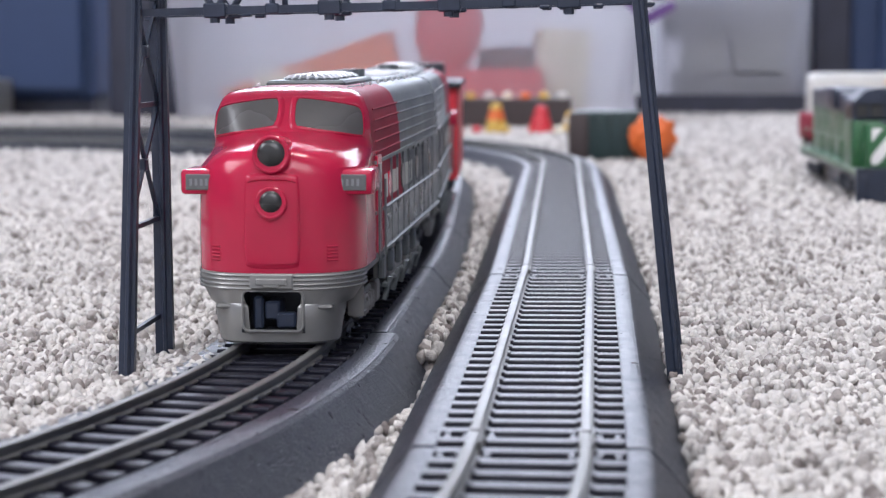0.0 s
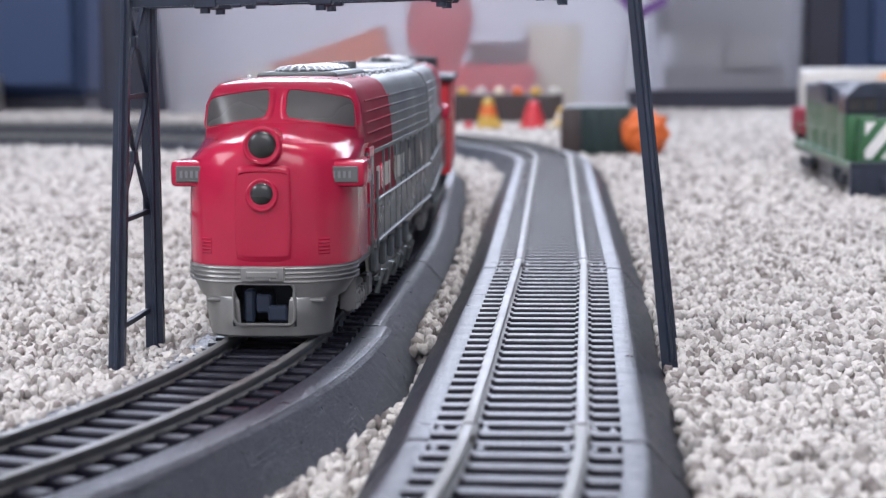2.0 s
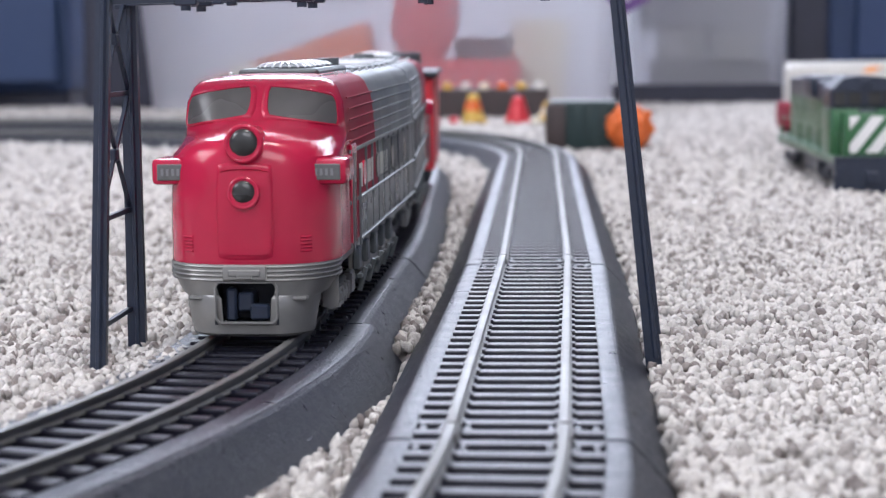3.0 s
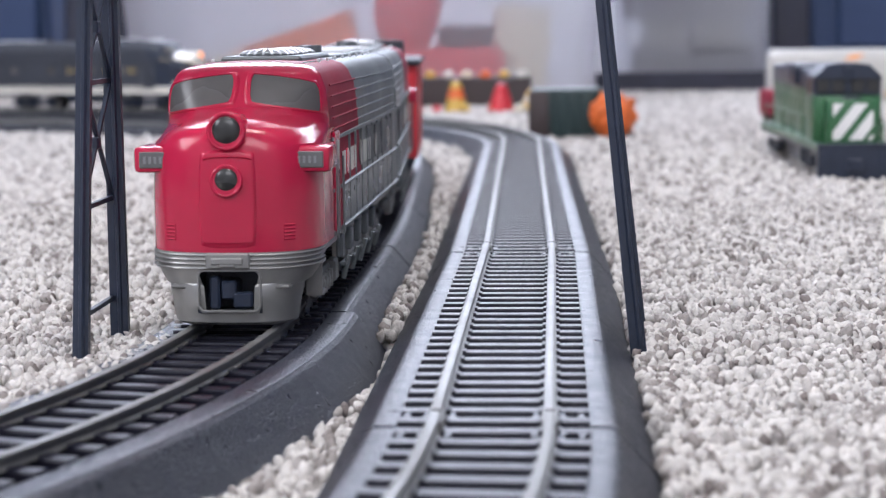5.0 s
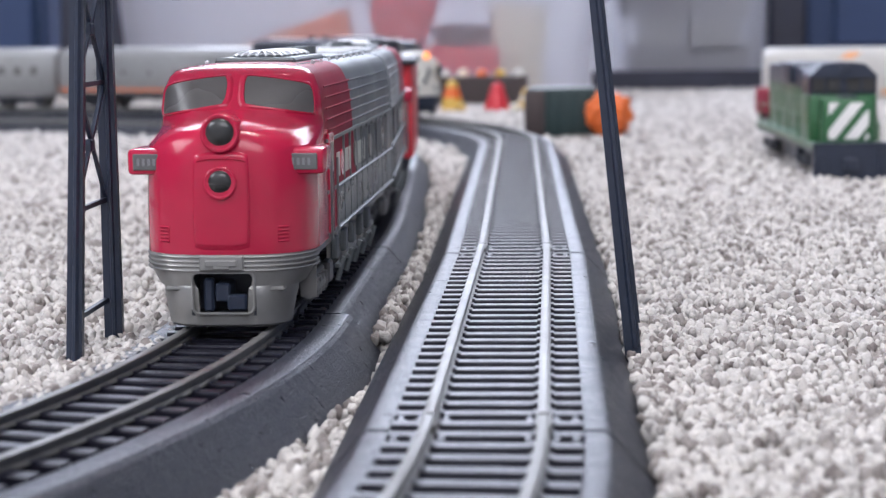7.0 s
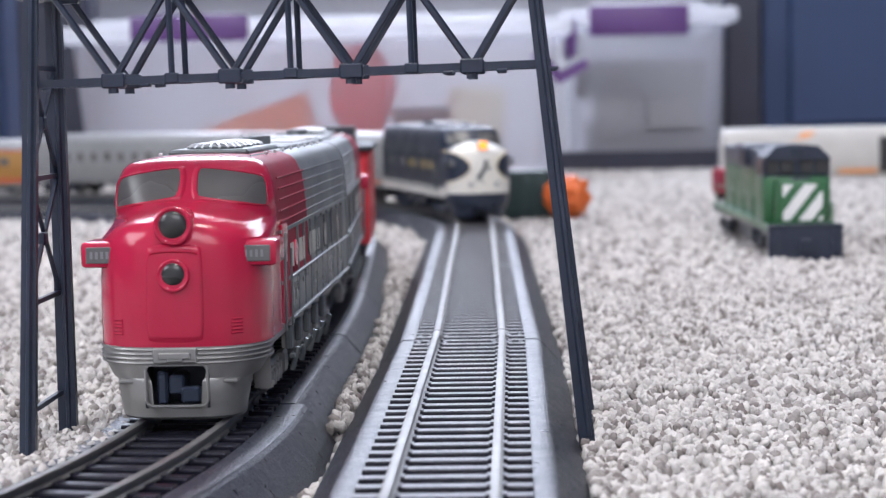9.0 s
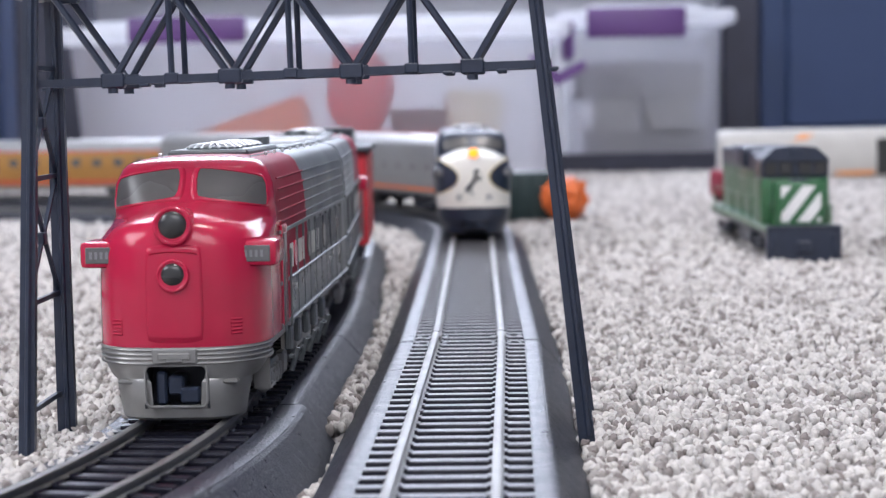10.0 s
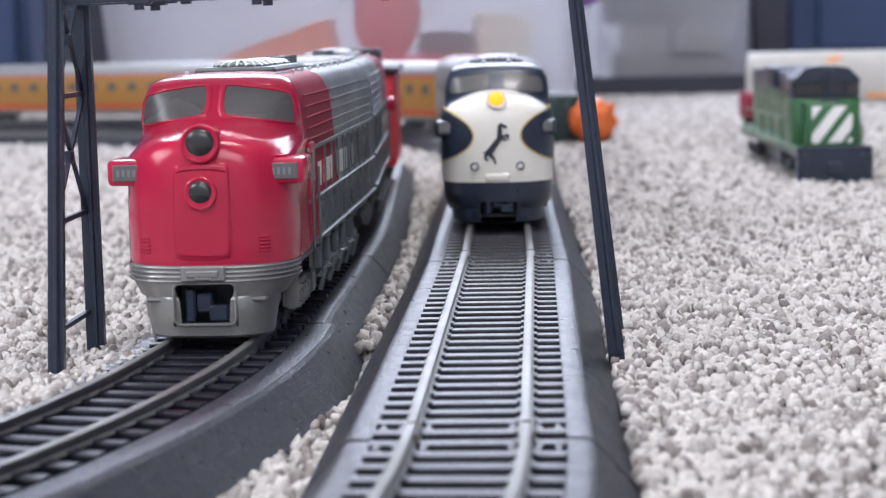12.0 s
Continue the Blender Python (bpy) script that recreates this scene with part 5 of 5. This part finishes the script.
# ---- dark furniture behind ----
def furniture():
    d = thing("navy_dresser", "dark navy dresser on a low plinth standing on carpet", "dresser", at(-830, 1640, 0))
    part("carcass", box(bmesh.new(), -260, 316, 0, 380, 16, 760, 6, 0, 2), M_NAVY, d)
    part("drawer_front", box(bmesh.new(), -250, 306, -14, 2, 24, 300, 4), M_NAVY, d)
    part("drawer_front", box(bmesh.new(), -250, 306, -14, 2, 310, 520, 4), M_NAVY, d)
    part("plinth", box(bmesh.new(), -255, 310, 12, 370, -2, 16, 2), M_DARKWOOD, d)
    solid("dark_post", box(bmesh.new(), 0, 74, 0, 60, -2, 900, 5, 0, 2), M_DARKWOOD, "dark stained wooden post beside the bins", "post", at(-490, 1600, 0))
    solid("pale_low_box", box(bmesh.new(), -110, 90, 0, 70, -1, 38, 3), M_PALEGREY, "low pale grey box under the dresser", "box", at(-690, 1560, 0))
    c = thing("blue_cabinet", "dark navy cabinet against the far wall", "cabinet", at(288, 1790, 0))
    part("carcass", box(bmesh.new(), 0, 900, 0, 400, -2, 900, 6, 0, 2), M_NAVY, c)
    for k in range(2):
        part("cabinet_door", box(bmesh.new(), 30 + 425 * k, 445 + 425 * k, -14, 2, 40, 880, 4), M_NAVY, c)
    solid("cabinet_side_post", box(bmesh.new(), 0, 42, 0, 50, -2, 900, 4), M_DARKWOOD, "dark wooden upright beside the cabinet", "post", at(248, 1780, 0))


furniture()


# ---- what moves: the train on the outer track ----
def motions():
    s_end = 228.6 + 292.0
    knots = [(-1, 1730), (0.0, 1590), (3.0, 1165), (4.8, 912), (5.5, 820), (6.6, 680), (8.5, 478), (9.0, 428), (9.5, 368), (10.0, 304), (10.5, 240), (11.0, 168), (11.5, 88), (12.0, 0), (13, -185)]
    kt, ks = [k[0] for k in knots], [k[1] for k in knots]
    offset = 0.0
    for vehicle, length in CONSIST:
        rows = []
        for k in range(0, 49):
            t = k * 0.25
            s = float(np.mean(np.interp(t + np.linspace(-0.4, 0.4, 9), kt, ks))) + s_end + offset
            s = min(s, RIGHT[-1, 0] + 4000)

            def spot(q):
                if q <= RIGHT[-1, 0]:
                    return along(RIGHT, q)
                x, y, h = along(RIGHT, RIGHT[-1, 0])
                e = q - RIGHT[-1, 0]
                return x - math.sin(h) * e, y + math.cos(h) * e, h
            xa, ya, _ = spot(s + 0.24 * length)
            xb, yb, _ = spot(s + 0.77 * length)
            h = math.atan2(-(xb - xa), yb - ya)
            fx, fy = xa + math.sin(h) * 0.24 * length, ya - math.cos(h) * 0.24 * length
            rows.append((t, at(fx, fy, Z_RIGHT, 0, 0, math.degrees(h))))
        walk(vehicle, rows)
        offset += length + 9.0


motions()
